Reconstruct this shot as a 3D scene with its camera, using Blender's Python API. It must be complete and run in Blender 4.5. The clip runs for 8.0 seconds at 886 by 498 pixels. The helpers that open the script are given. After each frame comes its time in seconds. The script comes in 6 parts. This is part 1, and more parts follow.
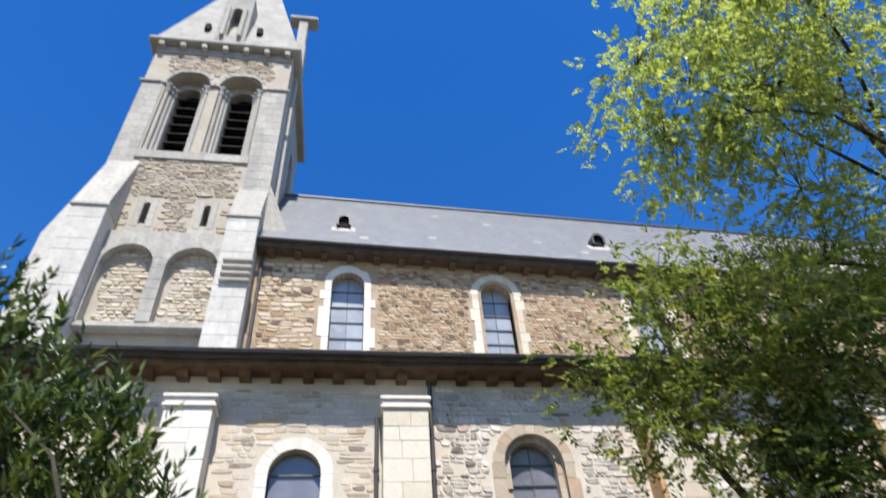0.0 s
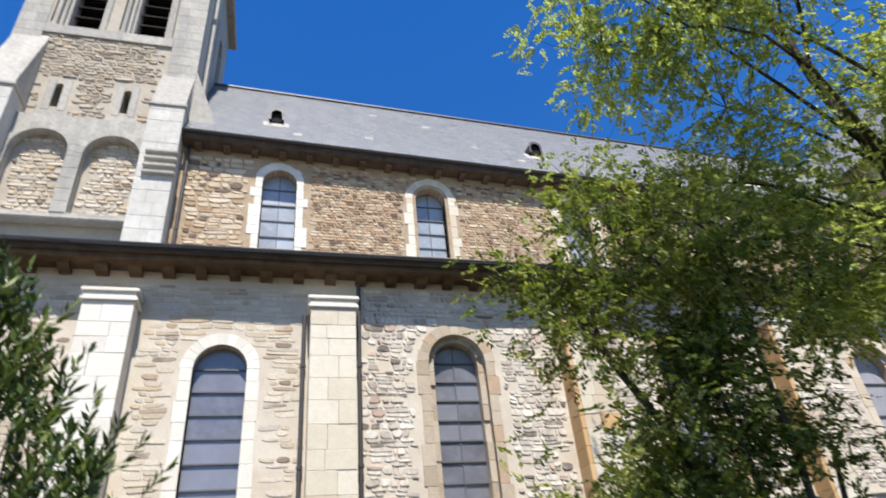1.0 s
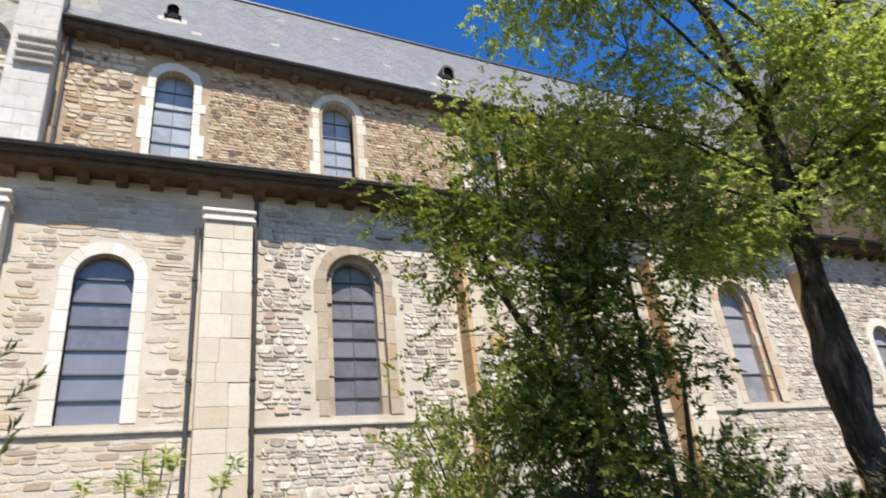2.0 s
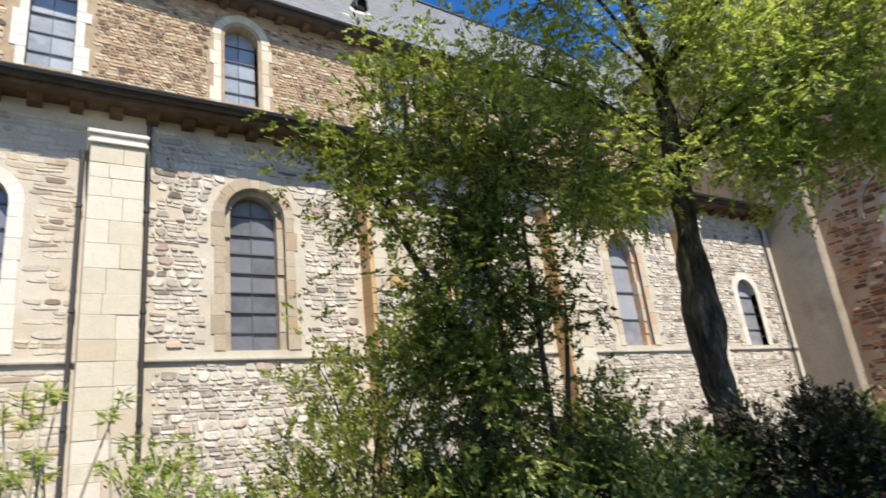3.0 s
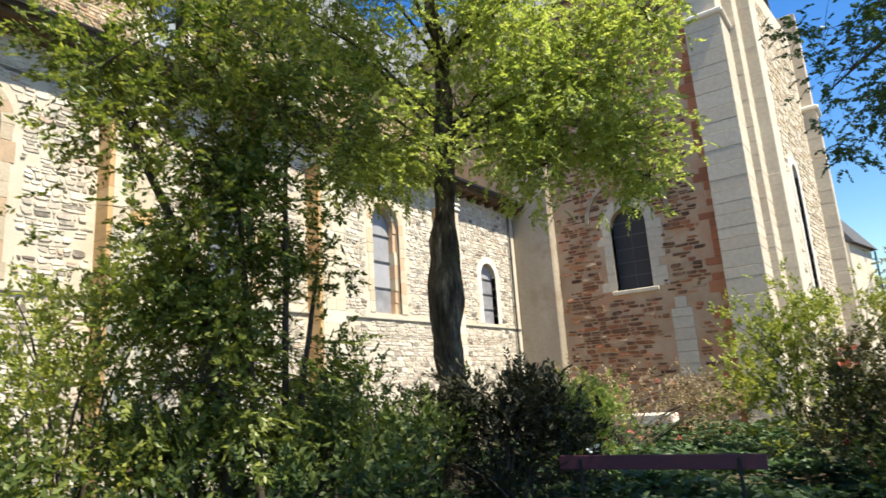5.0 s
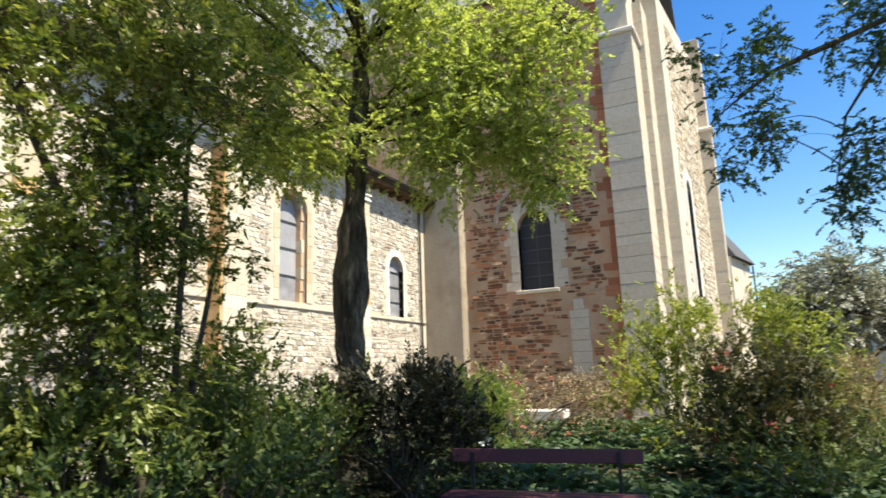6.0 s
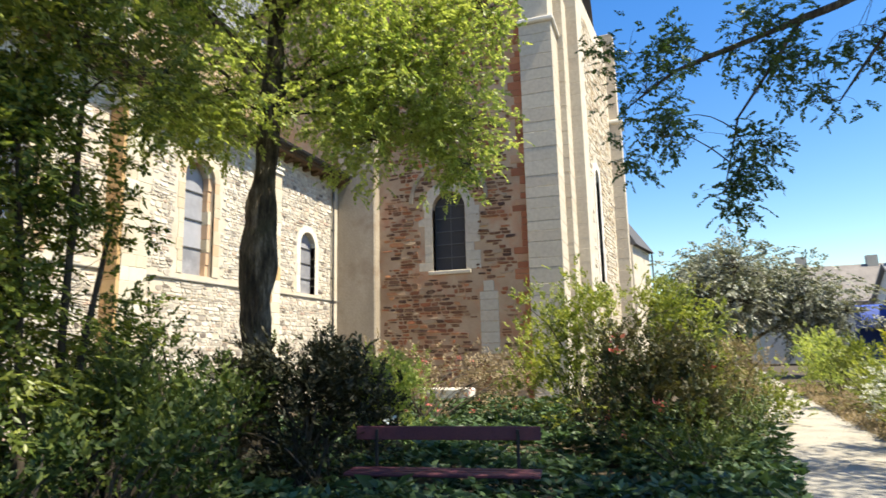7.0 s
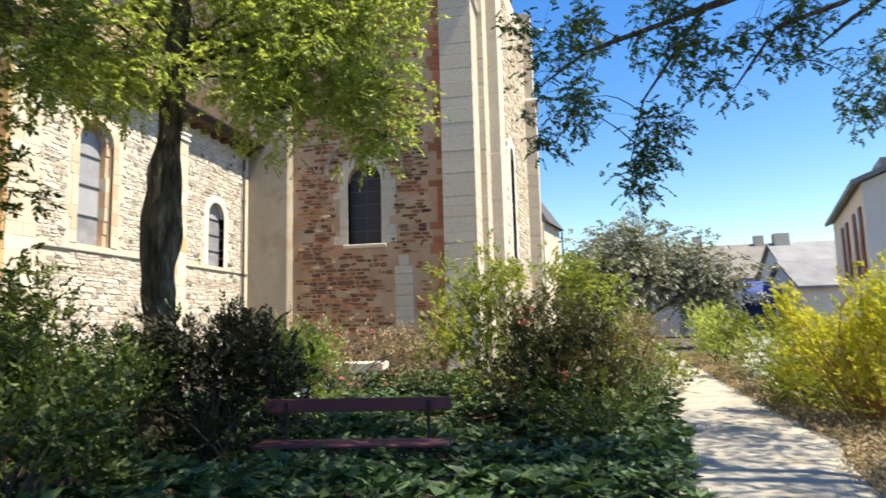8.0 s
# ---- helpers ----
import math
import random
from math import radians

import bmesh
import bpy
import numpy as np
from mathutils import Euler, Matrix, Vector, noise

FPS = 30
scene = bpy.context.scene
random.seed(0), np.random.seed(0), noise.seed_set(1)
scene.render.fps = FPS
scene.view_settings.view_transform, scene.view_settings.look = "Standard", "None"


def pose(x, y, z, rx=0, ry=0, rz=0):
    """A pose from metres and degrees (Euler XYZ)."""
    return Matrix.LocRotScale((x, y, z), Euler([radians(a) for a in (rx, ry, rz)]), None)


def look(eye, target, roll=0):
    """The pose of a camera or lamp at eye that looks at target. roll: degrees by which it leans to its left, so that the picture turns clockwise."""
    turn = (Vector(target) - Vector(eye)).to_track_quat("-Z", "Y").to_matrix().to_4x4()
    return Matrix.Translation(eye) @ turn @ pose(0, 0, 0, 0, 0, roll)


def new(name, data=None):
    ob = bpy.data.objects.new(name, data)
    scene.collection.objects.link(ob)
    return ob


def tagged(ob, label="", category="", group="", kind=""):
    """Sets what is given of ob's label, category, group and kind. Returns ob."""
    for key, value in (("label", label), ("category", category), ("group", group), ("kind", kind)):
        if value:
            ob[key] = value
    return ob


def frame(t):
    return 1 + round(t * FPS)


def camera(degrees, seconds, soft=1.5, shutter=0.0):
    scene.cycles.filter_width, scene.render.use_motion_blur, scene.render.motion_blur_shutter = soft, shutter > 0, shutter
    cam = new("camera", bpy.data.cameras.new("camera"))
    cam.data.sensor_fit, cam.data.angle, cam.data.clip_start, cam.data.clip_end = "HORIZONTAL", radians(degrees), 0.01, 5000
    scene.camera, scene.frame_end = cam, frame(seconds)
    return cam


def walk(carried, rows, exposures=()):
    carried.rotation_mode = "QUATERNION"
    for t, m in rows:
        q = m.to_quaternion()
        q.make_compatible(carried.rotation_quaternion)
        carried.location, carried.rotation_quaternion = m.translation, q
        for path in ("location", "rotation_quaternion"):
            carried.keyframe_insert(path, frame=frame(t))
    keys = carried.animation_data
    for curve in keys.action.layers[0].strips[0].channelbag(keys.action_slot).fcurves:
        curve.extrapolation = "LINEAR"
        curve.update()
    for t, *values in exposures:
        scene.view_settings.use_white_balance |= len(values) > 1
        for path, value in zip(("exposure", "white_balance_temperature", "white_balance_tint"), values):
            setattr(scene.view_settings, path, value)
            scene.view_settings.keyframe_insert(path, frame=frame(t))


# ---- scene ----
cam = camera(70.3, 8.0, shutter=0.5)
PATH = [
    (0, (0.755, -0.635, 1.738), (1.039, 0.835, 3.065), -4.7),
    (0.5, (0.845, -0.621, 1.777), (1.228, 0.948, 2.956), -5.6),
    (1, (0.926, -0.648, 1.759), (1.412, 0.971, 2.827), -5.8),
    (1.5, (1.026, -0.698, 1.721), (1.66, 0.945, 2.67), -6.1),
    (3, (0.99, -0.89, 1.726), (2.049, 0.693, 2.338), -6.7),
    (3.5, (0.996, -0.925, 1.752), (2.214, 0.564, 2.301), -5.7),
    (4, (1.061, -0.919, 1.721), (2.447, 0.424, 2.244), -4.2),
    (4.5, (1.097, -0.872, 1.708), (2.615, 0.34, 2.187), -4.2),
    (5, (1.144, -0.874, 1.705), (2.745, 0.244, 2.138), -3.8),
    (6.5, (1.138, -0.952, 1.701), (2.953, -0.201, 2.074), -1.5),
    (7, (1.151, -0.964, 1.702), (3.019, -0.326, 2.027), -1.3),
    (7.5, (1.193, -0.98, 1.698), (3.103, -0.454, 1.977), -1.0),
    (8, (1.158, -0.985, 1.676), (3.106, -0.599, 1.916), -1.5),
]
walk(cam, [(t, look(eye, target, roll)) for t, eye, target, roll in PATH],
     exposures=[(0, 0.86, 6350, 10), (1.5, 0.8, 6550, 10), (3, 0.83, 6800, 8), (4.5, 1.16, 7200, 4), (6.5, 1.27, 7450, 4), (8, 1.25, 7450, 5)])

# ---- world and sun ----
SUN_TO = Vector((-0.035, -0.47, 0.88)).normalized()
world = bpy.data.worlds.new("sky_world")
scene.world = world
world.use_nodes = True
wn = world.node_tree
sky = wn.nodes.new("ShaderNodeTexSky")
sky.sky_type = "NISHITA"
sky.sun_disc = False
sky.sun_elevation = math.asin(SUN_TO.z)
sky.sun_rotation = math.atan2(SUN_TO.x, SUN_TO.y)
sky.air_density, sky.dust_density, sky.ozone_density = 1.15, 0.25, 2.5
wn.nodes["Background"].inputs["Strength"].default_value = 0.105
hue = wn.nodes.new("ShaderNodeHueSaturation")
hue.inputs["Saturation"].default_value = 1.4
hue.inputs["Hue"].default_value = 0.513
wn.links.new(sky.outputs["Color"], hue.inputs["Color"])
wn.links.new(hue.outputs["Color"], wn.nodes["Background"].inputs["Color"])
sun = new("sun", bpy.data.lights.new("sun", "SUN"))
sun.data.energy, sun.data.angle, sun.data.color = 4.7, radians(0.53), (1.0, 0.95, 0.87)
sun.matrix_world = look(SUN_TO * 60, (0, 0, 0))

# ---- materials ----


def lin(*c):
    return (c[0], c[1], c[2], 1.0)


class Mat:
    """A small wrapper that builds one node material."""

    def __init__(self, name, rough=0.85, metal=0.0, spec=0.3):
        self.m = bpy.data.materials.new(name)
        self.m.use_nodes = True
        self.t = self.m.node_tree
        self.b = self.t.nodes["Principled BSDF"]
        self.b.inputs["Roughness"].default_value = rough
        self.b.inputs["Metallic"].default_value = metal
        self.b.inputs["Specular IOR Level"].default_value = spec
        self.co = self.t.nodes.new("ShaderNodeTexCoord").outputs["Object"]

    def put(self, a, b):
        self.t.links.new(a, b)

    def node(self, kind, **kw):
        n = self.t.nodes.new(kind)
        for k, v in kw.items():
            n.inputs[k].default_value = v
        return n

    def world_co(self):
        return self.t.nodes.new("ShaderNodeNewGeometry").outputs["Position"]

    def noise(self, scale, detail=4.0, rough=0.6, stretch=None, co=None):
        n = self.node("ShaderNodeTexNoise", Scale=scale, Detail=detail, Roughness=rough)
        src = co or self.world_co()
        if stretch:
            mp = self.node("ShaderNodeMapping")
            mp.inputs["Scale"].default_value = stretch
            self.put(src, mp.inputs["Vector"])
            src = mp.outputs["Vector"]
        self.put(src, n.inputs["Vector"])
        return n.outputs["Fac"]

    def ramp(self, fac, stops, mode="LINEAR"):
        r = self.t.nodes.new("ShaderNodeValToRGB")
        r.color_ramp.interpolation = mode
        el = r.color_ramp.elements
        el[0].position, el[0].color = stops[0][0], lin(*stops[0][1])
        el[1].position, el[1].color = stops[-1][0], lin(*stops[-1][1])
        for p, c in stops[1:-1]:
            e = el.new(p)
            e.color = lin(*c)
        self.put(fac, r.inputs["Fac"])
        return r.outputs["Color"]

    def random(self):
        """Random per loose piece and per object, 0 to 1."""
        g = self.t.nodes.new("ShaderNodeNewGeometry").outputs["Random Per Island"]
        o = self.t.nodes.new("ShaderNodeObjectInfo").outputs["Random"]
        a = self.t.nodes.new("ShaderNodeMath")
        a.operation = "ADD"
        f = self.t.nodes.new("ShaderNodeMath")
        f.operation = "FRACT"
        self.put(g, a.inputs[0]), self.put(o, a.inputs[1]), self.put(a.outputs[0], f.inputs[0])
        return f.outputs[0]

    def mix(self, fac, a, b, kind="MIX"):
        n = self.t.nodes.new("ShaderNodeMix")
        n.data_type, n.blend_type = "RGBA", kind
        for v, s in ((fac, n.inputs[0]), (a, n.inputs[6]), (b, n.inputs[7])):
            if isinstance(v, (int, float)):
                s.default_value = v
            elif isinstance(v, tuple):
                s.default_value = lin(*v)
            else:
                self.put(v, s)
        return n.outputs[2]

    def color(self, c):
        if isinstance(c, tuple):
            self.b.inputs["Base Color"].default_value = lin(*c)
        else:
            self.put(c, self.b.inputs["Base Color"])
        return self

    def bump(self, fac, strength=0.4, dist=0.02):
        n = self.node("ShaderNodeBump", Strength=strength, Distance=dist)
        self.put(fac, n.inputs["Height"])
        self.put(n.outputs["Normal"], self.b.inputs["Normal"])
        return self


def grainy(name, dark, light, scale=2.0, fine=40.0, rough=0.9, bump=0.4, stain=None, stretch=None):
    """Two scales of variation between two colours, with an optional stain colour."""
    m = Mat(name, rough)
    c = m.ramp(m.noise(scale, 6, stretch=stretch), [(0.3, dark), (0.7, light)])
    f = m.noise(fine, 3)
    c = m.mix(m.ramp(f, [(0.35, (0, 0, 0)), (0.7, (0.35, 0.35, 0.35))]), c, tuple(v * 0.55 for v in dark))
    if stain:
        c = m.mix(m.ramp(m.noise(0.7, 7, 0.7), [(0.52, (0, 0, 0)), (0.72, (0.8, 0.8, 0.8))]), c, stain)
    m.color(c)
    m.bump(f, bump, 0.01)
    return m.m


def stones(name, stops, rough=0.9, fine=30.0, dirt=(0.12, 0.1, 0.08), amount=0.35, smear=None, streak=None):
    """Stones whose colour differs from piece to piece."""
    m = Mat(name, rough)
    c = m.ramp(m.random(), stops, "CONSTANT")
    n = m.noise(fine, 5)
    c = m.mix(m.ramp(n, [(0.4, (0, 0, 0)), (0.75, (amount, amount, amount))]), c, dirt)
    c = m.mix(m.ramp(m.noise(5.0, 4), [(0.35, (0.15,) * 3), (0.7, (0, 0, 0))]), c, tuple(0.5 * v for v in stops[0][1]))
    if smear:
        patch = m.noise(1.1, 7, 0.75)
        c = m.mix(m.ramp(patch, [(0.5, (0, 0, 0)), (0.64, (0.6,) * 3)]), c, smear)
    if streak:
        run = m.noise(1.6, 6, 0.7, stretch=(1, 1, 0.22))
        c = m.mix(m.ramp(run, [(0.48, (0, 0, 0)), (0.68, (0.7,) * 3)]), c, streak)
    m.color(c)
    m.bump(n, 0.5, 0.012)
    return m.m


def leafy(name, stops, gloss=0.45, through_leaf=0.35):
    """Leaves: colour from leaf to leaf, some light through the blade."""
    m = Mat(name, gloss, spec=0.4)
    c = m.ramp(m.random(), stops)
    c = m.mix(m.ramp(m.noise(0.9, 2), [(0.4, (0, 0, 0)), (0.65, (0.5, 0.5, 0.5))]), c, stops[-1][1])
    m.color(c)
    tr = m.t.nodes.new("ShaderNodeBsdfTranslucent")
    mx = m.t.nodes.new("ShaderNodeMixShader")
    mx.inputs[0].default_value = through_leaf
    g = m.mix(1.0, c, (1.0, 1.0, 0.6), "MULTIPLY")
    m.put(g, tr.inputs["Color"])
    m.put(m.b.outputs[0], mx.inputs[1]), m.put(tr.outputs[0], mx.inputs[2])
    m.put(mx.outputs[0], m.t.nodes["Material Output"].inputs["Surface"])
    return m.m


M_MORTAR = grainy("cream_lime_mortar", (0.54, 0.465, 0.37), (0.69, 0.625, 0.525), 1.6, 35, stain=(0.57, 0.46, 0.33))
M_AISLE = stones("aisle_rubble", [(0.0, (0.55, 0.46, 0.34)), (0.2, (0.64, 0.55, 0.43)), (0.45, (0.7, 0.62, 0.5)), (0.68, (0.58, 0.45, 0.3)), (0.8, (0.6, 0.53, 0.45)), (0.91, (0.44, 0.34, 0.24)), (0.975, (0.27, 0.2, 0.15))], smear=(0.67, 0.605, 0.505))
M_GREYRUB = stones("weathered_grey_rubble", [(0.0, (0.54, 0.48, 0.415)), (0.18, (0.68, 0.62, 0.54)), (0.38, (0.77, 0.72, 0.64)), (0.56, (0.42, 0.36, 0.31)), (0.66, (0.64, 0.56, 0.47)), (0.8, (0.58, 0.42, 0.34)), (0.86, (0.17, 0.14, 0.12)), (0.93, (0.5, 0.45, 0.4))], fine=17, amount=0.5, dirt=(0.2, 0.16, 0.13), smear=(0.77, 0.72, 0.64))
M_CLEMORT = grainy("tan_mortar", (0.33, 0.24, 0.155), (0.5, 0.39, 0.27), 2.5, 25)
M_CLER = stones("tan_brown_rubble", [(0.0, (0.5, 0.37, 0.24)), (0.2, (0.6, 0.46, 0.31)), (0.4, (0.3, 0.2, 0.125)), (0.55, (0.52, 0.34, 0.2)), (0.7, (0.66, 0.54, 0.39)), (0.82, (0.15, 0.1, 0.075)), (0.93, (0.42, 0.24, 0.14))])
M_CLERPALE = stones("pale_tan_rubble", [(0.0, (0.62, 0.5, 0.36)), (0.28, (0.72, 0.6, 0.46)), (0.5, (0.56, 0.42, 0.28)), (0.62, (0.42, 0.28, 0.16)), (0.74, (0.15, 0.105, 0.08)), (0.9, (0.66, 0.55, 0.42))])
M_TOWMORT = grainy("grey_tan_mortar", (0.4, 0.35, 0.28), (0.52, 0.46, 0.37), 1.6, 35)
M_TOW = stones("grey_tan_rubble", [(0.0, (0.46, 0.39, 0.3)), (0.3, (0.54, 0.47, 0.37)), (0.55, (0.38, 0.32, 0.25)), (0.75, (0.5, 0.4, 0.28)), (0.9, (0.26, 0.22, 0.18))], smear=(0.47, 0.42, 0.34))
M_REDMORT = grainy("ochre_mortar", (0.42, 0.27, 0.165), (0.6, 0.44, 0.3), 0.9, 30, stain=(0.52, 0.2, 0.095))
M_REDBRICK = stones("orange_red_quoin", [(0.0, (0.5, 0.2, 0.1)), (0.3, (0.42, 0.15, 0.075)), (0.6, (0.55, 0.33, 0.2)), (0.8, (0.33, 0.12, 0.06))])
M_RED = stones("red_brown_rubble", [(0.0, (0.17, 0.075, 0.042)), (0.25, (0.27, 0.1, 0.05)), (0.45, (0.1, 0.05, 0.035)), (0.62, (0.4, 0.14, 0.065)), (0.75, (0.2, 0.1, 0.06)), (0.88, (0.5, 0.36, 0.24)), (0.94, (0.55, 0.24, 0.11))], smear=(0.44, 0.27, 0.16))
M_ASHLAR = stones("pale_limestone", [(0.0, (0.66, 0.59, 0.47)), (0.3, (0.72, 0.66, 0.55)), (0.6, (0.64, 0.57, 0.45)), (0.85, (0.6, 0.5, 0.38))], amount=0.2, dirt=(0.3, 0.25, 0.19))
M_WHITE = stones("white_limestone", [(0.0, (0.74, 0.7, 0.62)), (0.5, (0.79, 0.75, 0.68)), (0.8, (0.7, 0.65, 0.57))], amount=0.15, dirt=(0.35, 0.31, 0.26))
M_TOWASH = stones("grey_limestone", [(0.0, (0.45, 0.425, 0.375)), (0.4, (0.5, 0.47, 0.415)), (0.75, (0.42, 0.395, 0.35))], amount=0.5, fine=9, dirt=(0.2, 0.185, 0.165), streak=(0.28, 0.265, 0.24))
M_SPIRE = grainy("weathered_spire_stone", (0.29, 0.28, 0.255), (0.45, 0.43, 0.39), 1.3, 18, stain=(0.2, 0.185, 0.165))
M_PIER = grainy("stained_plaster", (0.3, 0.245, 0.185), (0.45, 0.38, 0.295), 0.8, 14, stain=(0.24, 0.17, 0.115), stretch=(1, 1, 0.4))
M_BROWNST = stones("brown_sandstone", [(0.0, (0.42, 0.34, 0.25)), (0.3, (0.5, 0.41, 0.31)), (0.6, (0.55, 0.465, 0.36)), (0.9, (0.5, 0.36, 0.25))], amount=0.3)
M_BUFF = stones("buff_sandstone", [(0.0, (0.6, 0.5, 0.37)), (0.4, (0.68, 0.59, 0.46)), (0.75, (0.62, 0.42, 0.28))], amount=0.2)
M_ORANGE = stones("orange_sandstone", [(0.0, (0.6, 0.38, 0.18)), (0.5, (0.66, 0.44, 0.23)), (0.8, (0.55, 0.33, 0.16))], amount=0.2)
# blotched ashlar, toned below the pale limestone to carry the transept's shade
M_SHADEASH = stones("stained_shade_limestone", [(0.0, (0.58, 0.51, 0.41)), (0.4, (0.61, 0.54, 0.435)), (0.8, (0.585, 0.5, 0.395))], amount=0.4, fine=8, dirt=(0.33, 0.26, 0.19))
M_SLATE = stones("blue_grey_slate", [(0.0, (0.2, 0.208, 0.22)), (0.3, (0.215, 0.222, 0.235)), (0.6, (0.207, 0.214, 0.228)), (0.93, (0.24, 0.245, 0.25))], rough=0.6, fine=14, amount=0.12, streak=(0.255, 0.255, 0.255))
M_SLATEBED = grainy("slate_bed", (0.08, 0.08, 0.09), (0.11, 0.11, 0.12))
M_WOOD = grainy("dark_eave_wood", (0.06, 0.042, 0.028), (0.13, 0.088, 0.058), 3, 30)
M_CORBEL = grainy("brown_corbel_stone", (0.075, 0.048, 0.03), (0.19, 0.125, 0.072), 3, 30)
M_TOWBUT = stones("pale_grey_limestone", [(0.0, (0.6, 0.575, 0.52)), (0.4, (0.64, 0.61, 0.555)), (0.75, (0.58, 0.55, 0.5))], amount=0.5, fine=6, dirt=(0.36, 0.33, 0.29), streak=(0.45, 0.425, 0.385))
M_LOUVRE = grainy("black_weathered_louvre", (0.018, 0.015, 0.013), (0.05, 0.042, 0.035), 3, 30)
M_ZINC = Mat("dark_zinc", 0.55, 0.6).color((0.09, 0.085, 0.085)).m
M_LEAD = Mat("lead_cames", 0.6, 0.3).color((0.13, 0.13, 0.135)).m
# near-black stand-in for the shade inside openings, used on sheets and blocks
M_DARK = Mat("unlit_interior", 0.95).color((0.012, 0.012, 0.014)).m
M_SOIL = grainy("leaf_strewn_soil", (0.05, 0.037, 0.024), (0.11, 0.085, 0.055), 2.5, 45)
M_BENCH = grainy("purple_brown_painted_wood", (0.09, 0.028, 0.04), (0.13, 0.04, 0.055), 6, 60, rough=0.5, stretch=(1, 8, 8))
M_IRON = Mat("dark_cast_iron", 0.6, 0.5).color((0.03, 0.03, 0.032)).m
M_PLASTER = grainy("off_white_render", (0.7, 0.68, 0.66), (0.79, 0.77, 0.75), 0.6, 20)
M_SHUTTER = grainy("red_brown_shutter_paint", (0.2, 0.07, 0.05), (0.28, 0.1, 0.075), 3, 40, rough=0.6)
M_BLUE = Mat("blue_awning_canvas", 0.7).color((0.03, 0.07, 0.3)).m
M_HILL = grainy("distant_wooded_hill", (0.07, 0.12, 0.05), (0.15, 0.2, 0.09), 0.3, 2)
bark = Mat("furrowed_grey_bark", 0.95)
bn = bark.noise(9.0, 6, 0.7, stretch=(1, 1, 0.22))
bc = bark.ramp(bn, [(0.38, (0.02, 0.016, 0.012)), (0.52, (0.085, 0.068, 0.05)), (0.68, (0.26, 0.22, 0.175))])
bc = bark.mix(bark.ramp(bark.noise(1.8, 4), [(0.5, (0, 0, 0)), (0.65, (0.6,) * 3)]), bc, (0.05, 0.05, 0.03))
bark.color(bc)
bark.bump(bn, 1.0, 0.09)
M_BARK = bark.m
M_TWIG = grainy("thin_dark_bark", (0.04, 0.032, 0.024), (0.1, 0.08, 0.06), 8, 40)
M_TAWNY = grainy("orange_brown_stem", (0.3, 0.16, 0.05), (0.45, 0.26, 0.09), 8, 40)
M_STALK = grainy("pale_dry_stalk", (0.3, 0.27, 0.2), (0.45, 0.4, 0.3), 8, 40)


def glass_material(name, tint, rough):
    m = Mat(name, rough, spec=0.9)
    c = m.ramp(m.random(), [(0.0, tuple(0.75 * v for v in tint)), (1.0, tuple(1.25 * v for v in tint))])
    m.color(m.mix(m.ramp(m.noise(3.0, 3), [(0.4, (0, 0, 0)), (0.7, (0.5,) * 3)]), c, tuple(1.5 * v for v in tint)))
    m.bump(m.noise(7.0, 2), 0.25, 0.02)
    return m.m


M_GLASS = glass_material("leaded_blue_grey_glass", (0.165, 0.165, 0.195), 0.22)
M_PALEGLASS = glass_material("pale_clouded_glass", (0.27, 0.3, 0.34), 0.3)
# paler base colour stands in for sky mirrored in the far aisle panes
M_GREYGLASS = glass_material("grey_painted_sheen_glass", (0.29, 0.29, 0.32), 0.35)
# near-black, very rough glass
M_BLACKGLASS = glass_material("near_black_glass", (0.02, 0.018, 0.02), 0.75)

gm = Mat("sunlit_gravel", 0.95)
gc = gm.ramp(gm.noise(60, 3), [(0.3, (0.24, 0.21, 0.18)), (0.5, (0.36, 0.33, 0.28)), (0.7, (0.46, 0.43, 0.38))])
gm.color(gm.mix(gm.ramp(gm.noise(1.3, 6, 0.7), [(0.5, (0, 0, 0)), (0.7, (0.6,) * 3)]), gc, (0.2, 0.16, 0.11)))
gm.bump(gm.noise(80, 2), 0.6, 0.02)
M_GRAVEL = gm.m

L_BRIGHT = leafy("yellow_green_leaves", [(0.0, (0.14, 0.22, 0.05)), (0.5, (0.3, 0.385, 0.1)), (1.0, (0.54, 0.58, 0.2))], 0.38, 0.6)
L_MID = leafy("mid_green_leaves", [(0.0, (0.035, 0.07, 0.016)), (0.5, (0.115, 0.17, 0.034)), (1.0, (0.34, 0.36, 0.085))], 0.38, 0.48)
# green lowered for shrubs in shaded beds; the shade sits in the colour
L_SHADY = leafy("shade_toned_leaves", [(0.0, (0.024, 0.048, 0.014)), (0.6, (0.046, 0.08, 0.02)), (1.0, (0.17, 0.21, 0.05))], 0.5, 0.36)
L_DARK = leafy("dark_glossy_leaves", [(0.0, (0.012, 0.016, 0.008)), (0.65, (0.022, 0.028, 0.011)), (1.0, (0.05, 0.042, 0.02))], 0.6, 0.15)
L_GROUND = leafy("ground_cover_leaves", [(0.0, (0.012, 0.034, 0.012)), (0.6, (0.024, 0.06, 0.02)), (1.0, (0.13, 0.2, 0.08))], 0.5, 0.3)
L_YELLOW = leafy("yellow_blossom_and_leaf", [(0.0, (0.26, 0.33, 0.05)), (0.45, (0.52, 0.53, 0.08)), (1.0, (0.74, 0.64, 0.09))], 0.6, 0.5)
L_BUSH = leafy("fresh_green_bush_leaves", [(0.0, (0.09, 0.135, 0.028)), (0.5, (0.22, 0.27, 0.055)), (1.0, (0.42, 0.43, 0.11))], 0.5, 0.5)
